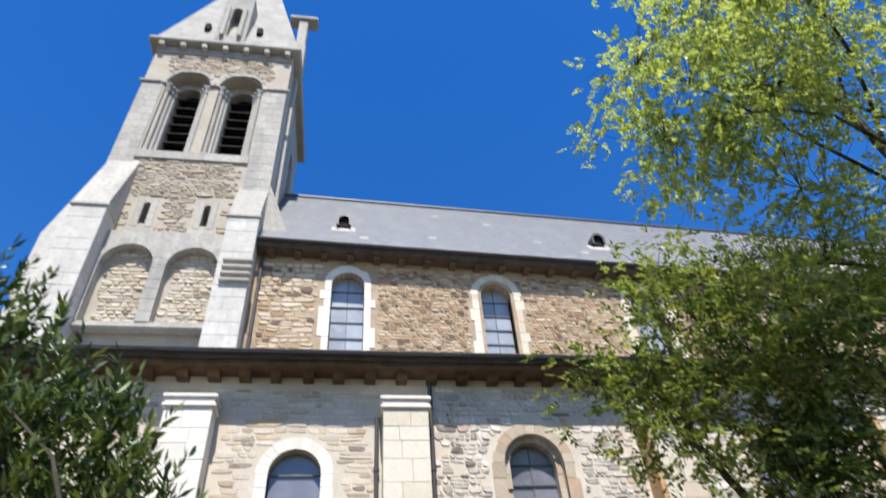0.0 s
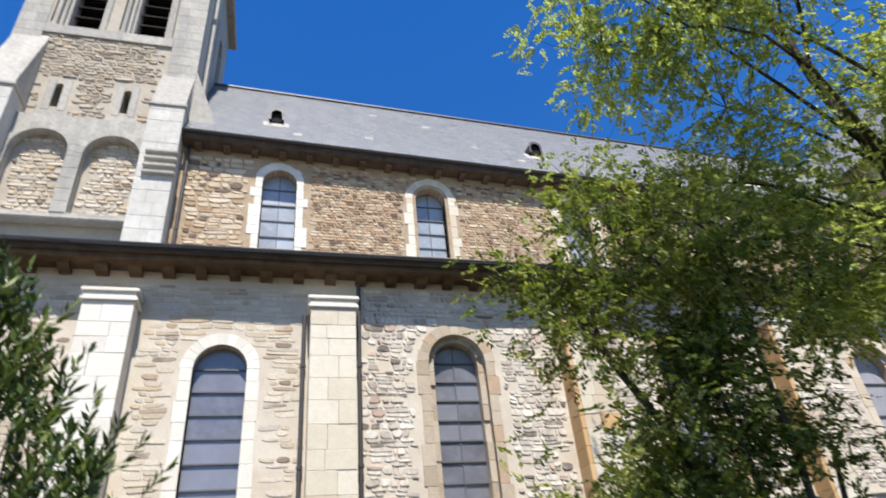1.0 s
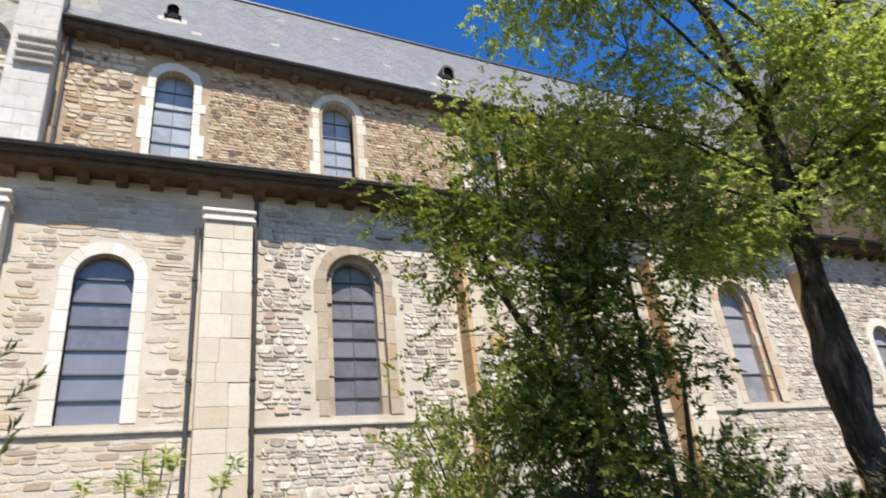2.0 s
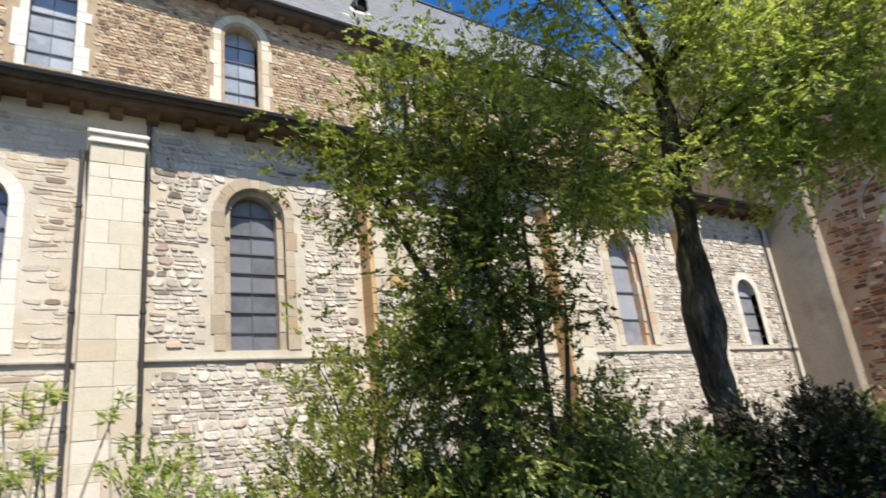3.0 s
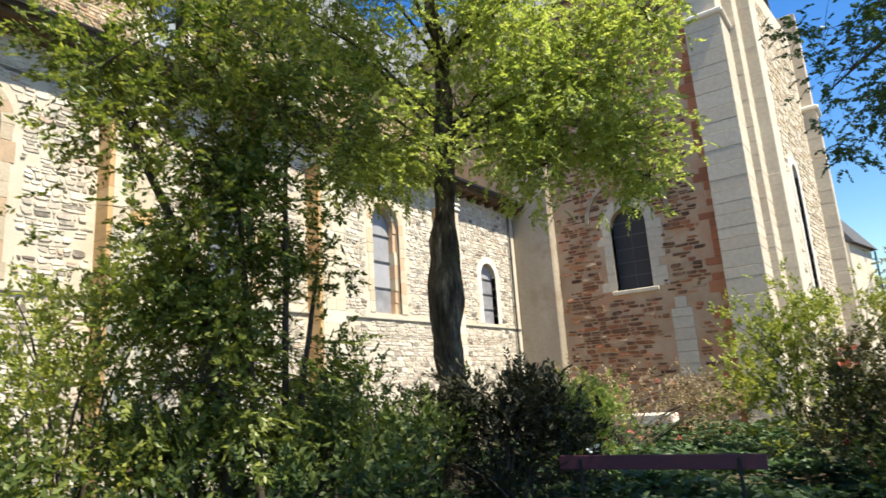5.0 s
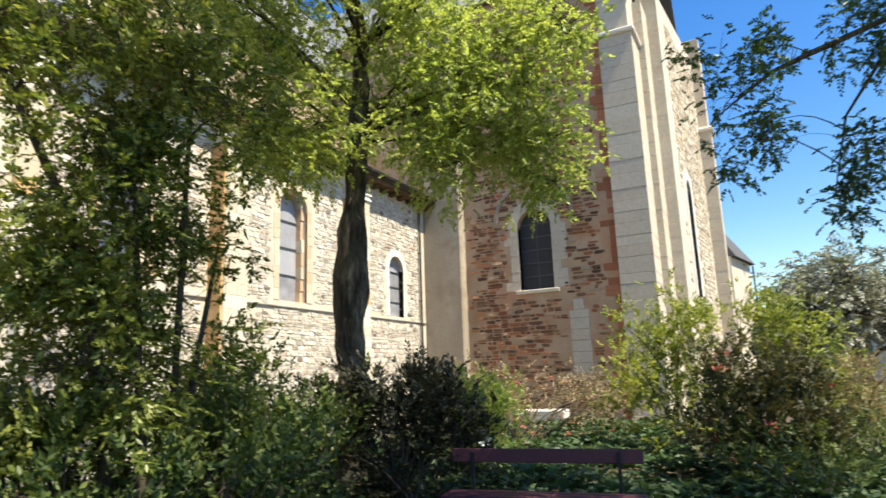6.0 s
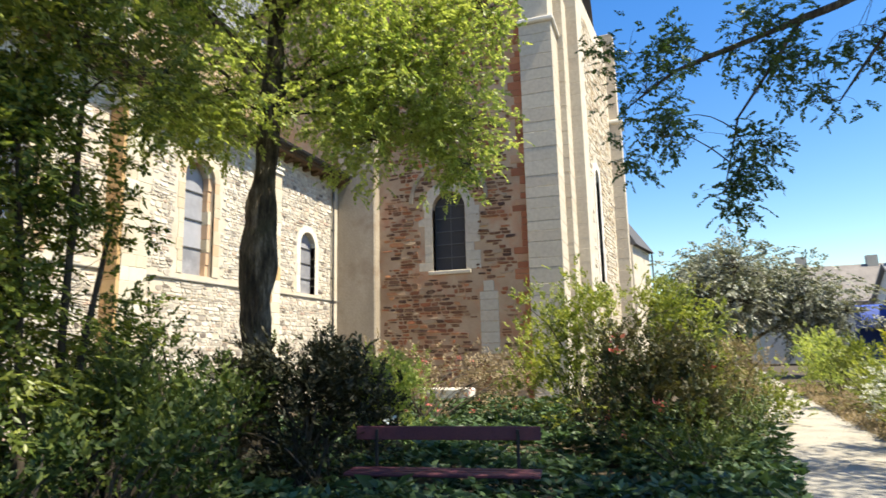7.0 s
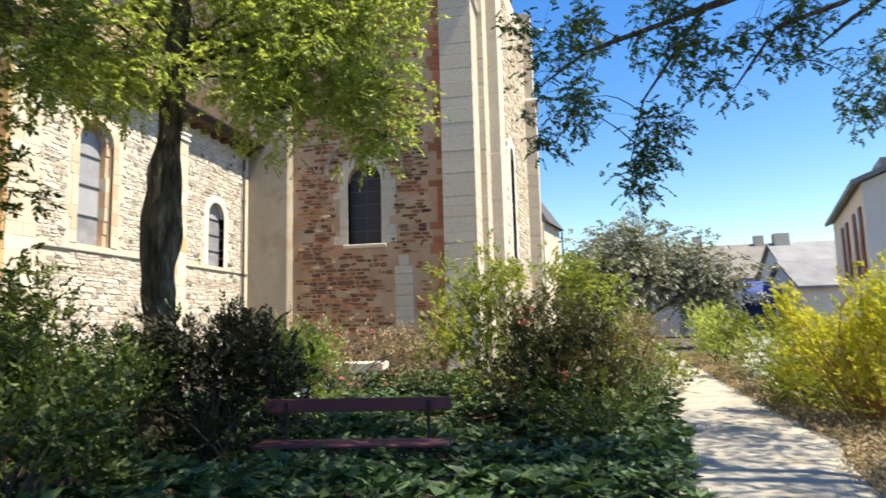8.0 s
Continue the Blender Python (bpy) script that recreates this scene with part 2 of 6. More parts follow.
L_OVER = leafy("blue_green_feathery_leaves", [(0.0, (0.03, 0.075, 0.03)), (0.6, (0.055, 0.115, 0.04)), (1.0, (0.11, 0.17, 0.05))], 0.4, 0.4)
L_SILVER = leafy("silver_green_leaves", [(0.0, (0.05, 0.065, 0.035)), (0.5, (0.13, 0.15, 0.09)), (1.0, (0.4, 0.4, 0.34))], 0.5, 0.25)
L_WHITE = leafy("white_petals", [(0.0, (0.6, 0.6, 0.58)), (1.0, (0.8, 0.8, 0.78))], 0.6, 0.3)
L_PINK = leafy("red_pink_petals", [(0.0, (0.5, 0.05, 0.07)), (1.0, (0.7, 0.25, 0.22))], 0.6, 0.3)
L_DRY = leafy("tawny_pink_foliage", [(0.0, (0.2, 0.16, 0.08)), (0.6, (0.3, 0.24, 0.13)), (1.0, (0.42, 0.3, 0.2))], 0.6, 0.3)
L_ROSE = leafy("dark_rose_leaves", [(0.0, (0.03, 0.04, 0.015)), (0.6, (0.06, 0.085, 0.025)), (1.0, (0.14, 0.11, 0.05))], 0.5, 0.3)
L_YEW = leafy("yew_like_leaves", [(0.0, (0.016, 0.04, 0.012)), (0.6, (0.06, 0.105, 0.022)), (1.0, (0.2, 0.24, 0.055))], 0.35, 0.3)

# ---- mesh building ----


class Geo:
    """Vertices and faces gathered for one mesh."""

    def __init__(self):
        self.v, self.f = [], []

    def add(self, vs, fs):
        n = len(self.v)
        self.v.extend(vs)
        self.f.extend([tuple(i + n for i in f) for f in fs])

    def box(self, a, b, put=None, chamfer=0.0):
        (x0, y0, z0), (x1, y1, z1) = a, b
        if chamfer <= 0:
            vs = [(x0, y0, z0), (x1, y0, z0), (x1, y1, z0), (x0, y1, z0), (x0, y0, z1), (x1, y0, z1), (x1, y1, z1), (x0, y1, z1)]
            fs = [(0, 3, 2, 1), (4, 5, 6, 7), (0, 1, 5, 4), (1, 2, 6, 5), (2, 3, 7, 6), (3, 0, 4, 7)]
        else:
            c = chamfer
            vs, rings = [], [(z0, c), (z0 + c, 0), (z1 - c, 0), (z1, c)]
            for z, k in rings:
                vs += [(x0 + c + k, y0 + k, z), (x1 - c - k, y0 + k, z), (x1 - k, y0 + c + k, z), (x1 - k, y1 - c - k, z), (x1 - c - k, y1 - k, z), (x0 + c + k, y1 - k, z), (x0 + k, y1 - c - k, z), (x0 + k, y0 + c + k, z)]
            fs = [tuple(reversed(range(8))), tuple(range(24, 32))]
            for r in range(3):
                for i in range(8):
                    j = (i + 1) % 8
                    fs.append((r * 8 + i, r * 8 + j, r * 8 + 8 + j, r * 8 + 8 + i))
        if put:
            vs = [put(*p) for p in vs]
        self.add(vs, fs)

    def tube(self, pts, radii, sides=7, cap=True):
        pts = [Vector(p) for p in pts]
        rings = []
        for i, p in enumerate(pts):
            d = (pts[min(i + 1, len(pts) - 1)] - pts[max(i - 1, 0)]).normalized()
            a = d.cross(Vector((0.31, 0.87, 0.13))).normalized()
            b = d.cross(a)
            rings.append([p + (a * math.cos(k * math.tau / sides) + b * math.sin(k * math.tau / sides)) * radii[i] for k in range(sides)])
        vs = [tuple(q) for r in rings for q in r]
        fs = []
        for i in range(len(pts) - 1):
            for k in range(sides):
                j = (k + 1) % sides
                fs.append((i * sides + k, i * sides + j, (i + 1) * sides + j, (i + 1) * sides + k))
        if cap:
            fs += [tuple(reversed(range(sides))), tuple(range((len(pts) - 1) * sides, len(pts) * sides))]
        self.add(vs, fs)

    def prism(self, outline, lo, hi, put):
        """An outline in the plane (u, z), from depth lo to depth hi."""
        n = len(outline)
        vs = [put(u, lo, z) for u, z in outline] + [put(u, hi, z) for u, z in outline]
        fs = [tuple(range(n)), tuple(range(2 * n - 1, n - 1, -1))]
        fs += [(i, i + n, (i + 1) % n + n, (i + 1) % n) for i in range(n)]
        self.add(vs, fs)

    def mesh(self, name, smooth=False):
        me = bpy.data.meshes.new(name)
        me.from_pydata(self.v, [], self.f)
        if smooth:
            me.polygons.foreach_set("use_smooth", [True] * len(me.polygons))
        me.update()
        return me


def fix(me):
    bm = bmesh.new()
    bm.from_mesh(me)
    bmesh.ops.recalc_face_normals(bm, faces=bm.faces)
    bm.to_mesh(me)
    bm.free()


def part(name, geo, material, parent=None, label="", smooth=False, tidy=True, kind=""):
    me = geo if isinstance(geo, bpy.types.Mesh) else geo.mesh(name, smooth)
    if tidy and not isinstance(geo, bpy.types.Mesh):
        fix(me)
    if not me.materials:
        me.materials.append(material)
    ob = new(name, me)
    ob.parent = parent
    return tagged(ob, label, kind=kind)


def thing(name, label, category, group="", kind="", at=(0, 0, 0)):
    ob = new(name)
    ob.location = at
    return tagged(ob, label, category, group, kind)


def arch_points(cx, half, sill, spring, steps=10, rise=1.0):
    """Outline of a round-headed opening, from the lower left corner round to the lower right."""
    pts = [(cx - half, sill)]
    for i in range(steps + 1):
        a = math.pi - math.pi * i / steps
        pts.append((cx + half * math.cos(a), spring + half * rise * math.sin(a)))
    return pts + [(cx + half, sill)]


def wall_with_openings(u0, u1, z0, z1, holes, put, thick, top=None):
    """A thick wall with round-headed holes (cx, half, sill, spring) cut through it. top(u) may slope."""
    g = Geo()
    top = top or (lambda u: z1)
    cuts = {u0, u1}
    for cx, half, sill, spring in holes:
        cuts |= {round(p[0], 4) for p in arch_points(cx, half, sill, spring)}
    cuts = sorted(c for c in cuts if u0 <= c <= u1)

    def quad(a, b, c, d):
        g.add([a, b, c, d], [(0, 1, 2, 3)])

    for a, b in zip(cuts, cuts[1:]):
        mid = (a + b) / 2
        spans = [(z0, z0, top(a), top(b))]
        for cx, half, sill, spring in holes:
            if abs(mid - cx) < half:
                arc = [spring + math.sqrt(max(0.0, half * half - (u - cx) ** 2)) for u in (a, b)]
                la, lb, ta, tb = spans.pop()
                spans += [(la, lb, sill, sill), (arc[0], arc[1], ta, tb)]
                quad(put(a, 0, sill), put(b, 0, sill), put(b, thick, sill), put(a, thick, sill))
                quad(put(a, 0, arc[0]), put(a, thick, arc[0]), put(b, thick, arc[1]), put(b, 0, arc[1]))
        for la, lb, ta, tb in spans:
            for d in (0, thick):
                quad(put(a, d, la), put(b, d, lb), put(b, d, tb), put(a, d, ta))
    for cx, half, sill, spring in holes:
        for u in (cx - half, cx + half):
            quad(put(u, 0, sill), put(u, thick, sill), put(u, thick, spring), put(u, 0, spring))
    for u in (u0, u1):
        quad(put(u, 0, z0), put(u, thick, z0), put(u, thick, top(u)), put(u, 0, top(u)))
    quad(put(u0, 0, top(u0)), put(u1, 0, top(u1)), put(u1, thick, top(u1)), put(u0, thick, top(u0)))
    return g


def free_of(u, z, du, dz, blocked):
    """Whether a stone about (u, z) keeps clear of the blocked shapes."""
    for b in blocked:
        if b[0] == "rect":
            if b[1] - du < u < b[2] + du and b[3] - dz < z < b[4] + dz:
                return False
        else:
            _, cx, half, sill, spring = b
            if sill - dz < z <= spring and abs(u - cx) < half + du:
                return False
            if z > spring and math.hypot(max(0.0, abs(u - cx) - du * 0.7), max(0.0, z - spring - dz * 0.7)) < half:
                return False
    return True


def stone_mesh(corners, deep, rnd, put):
    """One rough flat-faced stone whose outline runs through the eight given corners (u, z)."""
    n = len(corners)
    cu, cz = sum(c[0] for c in corners) / n, sum(c[1] for c in corners) / n
    wide = max(abs(c[0] - cu) for c in corners) + 0.01
    high = max(abs(c[1] - cz) for c in corners) + 0.01
    front = deep * rnd.uniform(0.5, 1.4)
    tilt_u, tilt_z = rnd.uniform(-0.25, 0.25), rnd.uniform(-0.3, 0.3)
    inset = min(0.016, high * 0.25)
    vs = [put(a, 0.01, b) for a, b in corners]
    for a, b in corners:
        s = 1 - inset / max(0.03, math.hypot(a - cu, b - cz))
        vs.append(put(cu + (a - cu) * s, -front * (1 + tilt_u * (a - cu) / wide + tilt_z * (b - cz) / high), cz + (b - cz) * s))
    fs = [tuple(range(n, 2 * n))] + [(i, (i + 1) % n, (i + 1) % n + n, i + n) for i in range(n)]
    return vs, fs


def rubble(owner, u0, u1, z0, z1, blocked, put, material, seed, course=(0.1, 0.2), length=(0.16, 0.42), deep=0.03, joint=0.03, near=None, skip=0.0, top=None):
    """Rubble masonry on a wall, in wavering courses of unequal angular stones, with bare mortar in patches;
    stones inside the stretch 'near' (u0, u1, z0, z1) are parts of their own, the rest one mesh."""
    rnd = random.Random(seed)
    rest, count = Geo(), 0

    def bed(i, u):
        return 0.045 * noise.noise(Vector((u * 1.3, i * 2.7, seed))) + 0.02 * noise.noise(Vector((u * 5.0, i * 2.7, seed)))

    z, i = z0, 0
    while z < z1:
        h = rnd.uniform(*course)
        u = u0 - rnd.uniform(0, length[0])
        lean = 0.0
        while u < u1:
            w = rnd.uniform(*length) * (1.6 if rnd.random() < 0.14 else 1.0)
            nxt = rnd.uniform(-0.3, 0.3) * h
            j = joint * rnd.uniform(0.3, 1.0)
            layers = ((0.0, rnd.uniform(0.4, 0.6)), None) if h > 0.13 and rnd.random() < 0.3 else ((0.0, 1.0),)
            if layers[-1] is None:
                layers = (layers[0], (layers[0][1], 1.0))
            for lo, hi in layers:
                def at(s, v):
                    v = lo + (hi - lo) * v
                    uu = u + j + (w - 2 * j) * s + (lean + (nxt - lean) * s) * (v - 0.5)
                    b0, b1 = z + bed(i, uu) + j * 0.5, z + h + bed(i + 1, uu) - j * 0.5
                    return uu, b0 + (b1 - b0) * v

                r = [rnd.uniform(0.0, 0.3) for _ in range(4)]
                t = [rnd.uniform(0.0, 0.12) for _ in range(4)]
                pts = [at(r[0], t[0]), at(1 - r[1], t[1]), at(1, r[1] + 0.1), at(1, 1 - r[2]), at(1 - r[2], 1 - t[2]), at(r[3], 1 - t[3]), at(0, 1 - r[3]), at(0, r[0] + 0.1)]
                cu, cz = at(0.5, 0.5)
                du, dz = w / 2, h * (hi - lo) / 2
                bare = noise.noise(Vector((cu * 0.7, cz * 0.9, seed + 0.5))) + 0.5 * noise.noise(Vector((cu * 2.1, cz * 2.6, seed)))
                if cu - du < u0 or cu + du > u1 or (top and cz + dz > top(cu)) or rnd.random() < skip * (1.0 + 3.0 * max(0.0, bare)):
                    continue
                if not free_of(cu, cz, du, dz, blocked):
                    continue
                vs, fs = stone_mesh(pts, deep, rnd, put)
                if near and near[0] < cu < near[1] and near[2] < cz < near[3] and count < 300:
                    g = Geo()
                    g.add(vs, fs)
                    part("stone", g, material, owner, tidy=False)
                    count += 1
                else:
                    rest.add(vs, fs)
            u += w
            lean = nxt
        z += h
        i += 1
    part("rubble_stones", rest, material, owner, "uneven rubble stones set in lime mortar", tidy=False, kind="stuff")


def ring_of_blocks(owner, cx, inner, outer, sill, spring, put, material, proud, back, name="voussoir", jamb=0.36, arch_n=11, seed=1, uneven=0.0, lower=None):
    """Jamb blocks and voussoirs round an opening, each a part."""
    rnd = random.Random(seed)
    z = sill if lower is None else lower
    while z < spring - 0.01:
        h = min(jamb * rnd.uniform(0.8, 1.2), spring - z)
        if spring - z - h < 0.12:
            h = spring - z
        for s in (-1, 1):
            o = outer + (rnd.choice((0, 1)) * uneven)
            a, b = sorted((cx + s * inner, cx + s * o))
            g = Geo()
            g.box((a, -proud * rnd.uniform(0.8, 1.2), z + 0.0025), (b, back, z + h - 0.0025), put, 0.005)
            part("jamb_block", g, material, owner)
        z += h
    for i in range(arch_n):
        a0, a1 = math.pi - math.pi * i / arch_n - 0.003, math.pi - math.pi * (i + 1) / arch_n + 0.003
        am = (a0 + a1) / 2
        o = outer + rnd.uniform(0, 0.6) * uneven
        out = [(cx + r * math.cos(a), spring + r * math.sin(a)) for r, a in ((inner, a0), (o, a0), (o, am), (o, a1), (inner, a1), (inner, am))]
        g = Geo()
        g.prism(out, -proud * rnd.uniform(0.8, 1.2), back, put)
        part(name, g, material, owner)

# ---- the church ----
WALL_Y, CLER_Y, TRAN_X = 11.0, 14.5, 23.6


def on_aisle(u, d, z):
    return (u, WALL_Y + d, z)


def on_cler(u, d, z):
    return (u, CLER_Y + d, z)


def on_transept(u, d, z):
    return (TRAN_X + d, u, z)


def glazed_window(name, label, cx, half, sill, spring, put, depth, glass, bars, seed, mullion=True):
    """A round-headed leaded window with its iron bars and panes."""
    w = thing(name, label, "window", kind="structure")
    rows = [sill + (spring + half - sill) * i / bars for i in range(bars + 1)]
    rnd = random.Random(seed)
    for a, b in zip(rows, rows[1:]):
        pts = []
        n = 6
        for i in range(n + 1):
            z = a + (b - a) * i / n
            k = half if z <= spring else math.sqrt(max(0.0, half * half - (z - spring) ** 2))
            pts.append((k, z))
        sides = ((-1, 0), (0, 1)) if mullion else ((-1, 1),)
        for lo, hi in sides:
            out = [(cx + lo * k, z) for k, z in pts] + [(cx + hi * k, z) for k, z in reversed(pts)]
            g = Geo()
            t = rnd.uniform(-0.006, 0.006)
            g.prism(out, depth + t, depth + 0.02 + t, put)
            part("pane", g, glass, w)
    for z in rows[1:-1]:
        k = half if z <= spring else math.sqrt(max(0.0, half * half - (z - spring) ** 2))
        g = Geo()
        g.box((cx - k, depth - 0.035, z - 0.015), (cx + k, depth + 0.0, z + 0.015), put)
        part("glazing_bar", g, M_LEAD, w)
    g = Geo()
    g.box((cx - 0.012, depth - 0.02, sill), (cx + 0.012, depth, spring + half * 0.98), put)
    if mullion:
        part("mullion", g, M_LEAD, w)
    g = Geo()
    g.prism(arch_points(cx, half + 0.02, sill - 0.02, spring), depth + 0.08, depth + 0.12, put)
    # black sheet behind the panes, in place of an unlit room
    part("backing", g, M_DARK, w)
    return w


# aisle wall: openings (centre, half width, sill, spring)
AISLE_X0, AISLE_X1, AISLE_TOP = -9.0, TRAN_X, 8.55
WINDOWS = [(-0.12, 0.48, 3.93, 6.5), (4.48, 0.6, 3.95, 6.7), (9.75, 0.6, 3.95, 6.7), (15.2, 0.6, 3.95, 6.7), (20.95, 0.5, 3.9, 5.65)]
PILASTERS = [(-2.56, -1.69), (1.48, 2.36), (6.75, 7.65), (12.05, 12.95), (17.65, 18.55)]
aisle = tagged(part("wall_south", wall_with_openings(AISLE_X0, AISLE_X1, -0.3, AISLE_TOP, WINDOWS, on_aisle, 0.8), M_MORTAR), "cream lime-mortared rubble stone aisle wall of a church", "wall", kind="structure")
blocked = [("arch", c, h + (0.24 if i in (0, 4) else 0.3), s - 0.05, sp) for i, (c, h, s, sp) in enumerate(WINDOWS)]
blocked += [("rect", a, b, -1, 8.05) for a, b in PILASTERS] + [("rect", -20, 40, 3.72, 3.83)]

for i, (c, h, s, sp) in enumerate(WINDOWS):
    if i in (0, 4):
        ring_of_blocks(aisle, c, h, h + 0.22, s, sp, on_aisle, M_WHITE, 0.012, 0.3, seed=i, uneven=0.02)
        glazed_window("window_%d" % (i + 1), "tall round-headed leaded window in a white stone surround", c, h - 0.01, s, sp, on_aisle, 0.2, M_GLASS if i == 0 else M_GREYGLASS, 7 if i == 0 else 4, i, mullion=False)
    else:
        ring_of_blocks(aisle, c, h, h + 0.2, s, sp, on_aisle, M_BROWNST if i == 1 else M_BUFF, 0.015, 0.06, seed=i, uneven=0.06)
        ring_of_blocks(aisle, c, h - 0.13, h - 0.005, s, sp, on_aisle, M_BROWNST if i == 1 else M_BUFF, -0.12, 0.4, seed=i + 9)
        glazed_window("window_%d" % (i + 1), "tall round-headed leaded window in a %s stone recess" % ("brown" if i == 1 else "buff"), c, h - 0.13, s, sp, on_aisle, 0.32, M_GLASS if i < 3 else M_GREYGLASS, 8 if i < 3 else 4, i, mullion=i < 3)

# string course, in lengths between the pilasters
edges = [AISLE_X0] + [v for p in PILASTERS for v in p] + [AISLE_X1 - 0.5]
for a, b in zip(edges[::2], edges[1::2]):
    g = Geo()
    n = max(1, round((b - a) / 1.1))
    for k in range(n):
        u0, u1 = a + (b - a) * k / n + 0.004, a + (b - a) * (k + 1) / n - 0.004
        g.add([on_aisle(u, d, z) for u in (u0, u1) for d, z in ((0.05, 3.73), (-0.03, 3.74), (-0.055, 3.77), (-0.055, 3.8), (0.05, 3.82))], [(0, 1, 2, 3, 4), (9, 8, 7, 6, 5), (0, 5, 6, 1), (1, 6, 7, 2), (2, 7, 8, 3), (3, 8, 9, 4), (4, 9, 5, 0)])
    part("string_course", g, M_TOWASH, aisle, "moulded stone string course")


def pilaster(a, b, seed):
    rnd = random.Random(seed)
    p = thing("pilaster", "pale ashlar buttress pilaster with a stepped cap against the aisle wall", "pilaster", "aisle pilasters", at=((a + b) / 2, WALL_Y, 0))
    back = Matrix.Translation((-(a + b) / 2, -WALL_Y, 0))

    def put(u, d, z):
        return tuple(back @ Vector(on_aisle(u, d, z)))

    z, k = -0.3, 0
    while z < 7.55:
        h = min(rnd.uniform(0.28, 0.46), 7.6 - z)
        if 7.6 - z - h < 0.15:
            h = 7.6 - z
        cut = [a, a + (b - a) * rnd.choice((0.35, 0.5, 0.62)), b] if k % 2 else [a, a + (b - a) * rnd.choice((0.4, 0.6)), b]
        if seed > 1:
            cut = [a, a + 0.1] + cut[1:]
        for u0, u1 in zip(cut, cut[1:]):
            g = Geo()
            o = rnd.uniform(-0.006, 0.006)
            g.box((u0 + 0.002, -0.45 + o, z + 0.002), (u1 - 0.002, 0.02, z + h - 0.002), put, 0.006)
            part("ashlar_block", g, (M_ORANGE if (seed > 1 and u0 == a) or rnd.random() < 0.03 else M_WHITE if seed == 0 else M_ASHLAR), p)
        z += h
        k += 1
    for lo, hi, o in ((7.6, 7.68, 0.05), (7.68, 7.78, 0.02), (7.78, 7.86, 0.06)):
        g = Geo()
        g.box((a - o, -0.45 - o, lo), (b + o, 0.02, hi), put, 0.015)
        part("cap_moulding", g, M_WHITE, p)
    g = Geo()
    g.add([put(u, d, z) for u in (a - 0.03, b + 0.03) for d, z in ((0.02, 7.86), (-0.5, 7.86), (0.02, 8.0))], [(0, 1, 2), (5, 4, 3), (0, 3, 4, 1), (1, 4, 5, 2), (2, 5, 3, 0)])
    part("sloped_cap", g, M_WHITE, p)


for i, (a, b) in enumerate(PILASTERS):
    pilaster(a, b, i)


def downpipe(x, y, z0, z1, label):
    d = thing("downpipe", label, "drainpipe", at=(x, y, z0))
    g = Geo()
    g.tube([(0, 0, 0), (0, 0, z1 - z0)], [0.045, 0.045], 10)
    part("pipe", g, M_ZINC, d, smooth=False)
    z = 0.8
    while z < z1 - z0:
        g = Geo()
        g.tube([(0, 0, z), (0, 0, z + 0.06)], [0.058, 0.058], 10)
        g.box((-0.015, 0, z), (0.015, 0.14, z + 0.05))
        part("bracket", g, M_ZINC, d)
        z += 1.9


downpipe(2.46, 10.9, 0.0, 8.35, "dark zinc downpipe beside a pale pilaster")
downpipe(1.38, 10.93, 0.0, 7.6, "thin dark zinc downpipe beside a pale pilaster")
downpipe(22.65, 10.9, 0.0, 8.35, "dark zinc downpipe in the corner by the transept")

# aisle eaves: corbels, boards, gutter, roof
eaves = thing("aisle_eaves", "dark timber eaves with brown corbels and a zinc gutter", "eaves", kind="structure")
x = AISLE_X0 + 0.3
rnd = random.Random(5)
while x < AISLE_X1 - 0.3:
    g = Geo()
    prof = [(0.0, 8.36), (-0.18, 8.38), (-0.3, 8.44), (-0.33, 8.5), (0.0, 8.5)]
    w = 0.22 + rnd.uniform(-0.02, 0.02)
    g.add([on_aisle(x + s * w / 2, d, z) for s in (-1, 1) for d, z in prof], [(0, 1, 2, 3, 4), (9, 8, 7, 6, 5)] + [(i, i + 5, (i + 1) % 5 + 5, (i + 1) % 5) for i in range(5)])
    part("corbel", g, M_CORBEL, eaves)
    x += 0.62 + rnd.uniform(-0.03, 0.03)
g = Geo()
g.box((AISLE_X0, -0.5, 8.5), (AISLE_X1, 0.05, 8.6), on_aisle)
part("cornice_board", g, M_CORBEL, eaves)
g = Geo()
g.box((AISLE_X0, -0.58, 8.6), (AISLE_X1, 0.2, 8.66), on_aisle)
part("soffit_board", g, M_WOOD, eaves)


def gutter_profile(put, x0, x1, d, z0, z1, r=0.062):
    g = Geo()
    n = 7
    ring = [(d + r * math.cos(math.pi + math.pi * i / (n - 1)), r * math.sin(math.pi + math.pi * i / (n - 1))) for i in range(n)]
    ring += [(d + (r - 0.012) * math.cos(math.tau - math.pi * i / (n - 1)), (r - 0.012) * math.sin(math.tau - math.pi * i / (n - 1))) for i in range(n)]
    m = len(ring)
    g.add([put(x, a, z + b) for x, z in ((x0, z0), (x1, z1)) for a, b in ring], [tuple(range(m)), tuple(range(2 * m - 1, m - 1, -1))] + [(i, i + m, (i + 1) % m + m, (i + 1) % m) for i in range(m)])
    return g


part("gutter", gutter_profile(on_aisle, AISLE_X0, AISLE_X1, -0.62, 8.76, 8.76), M_ZINC, eaves)


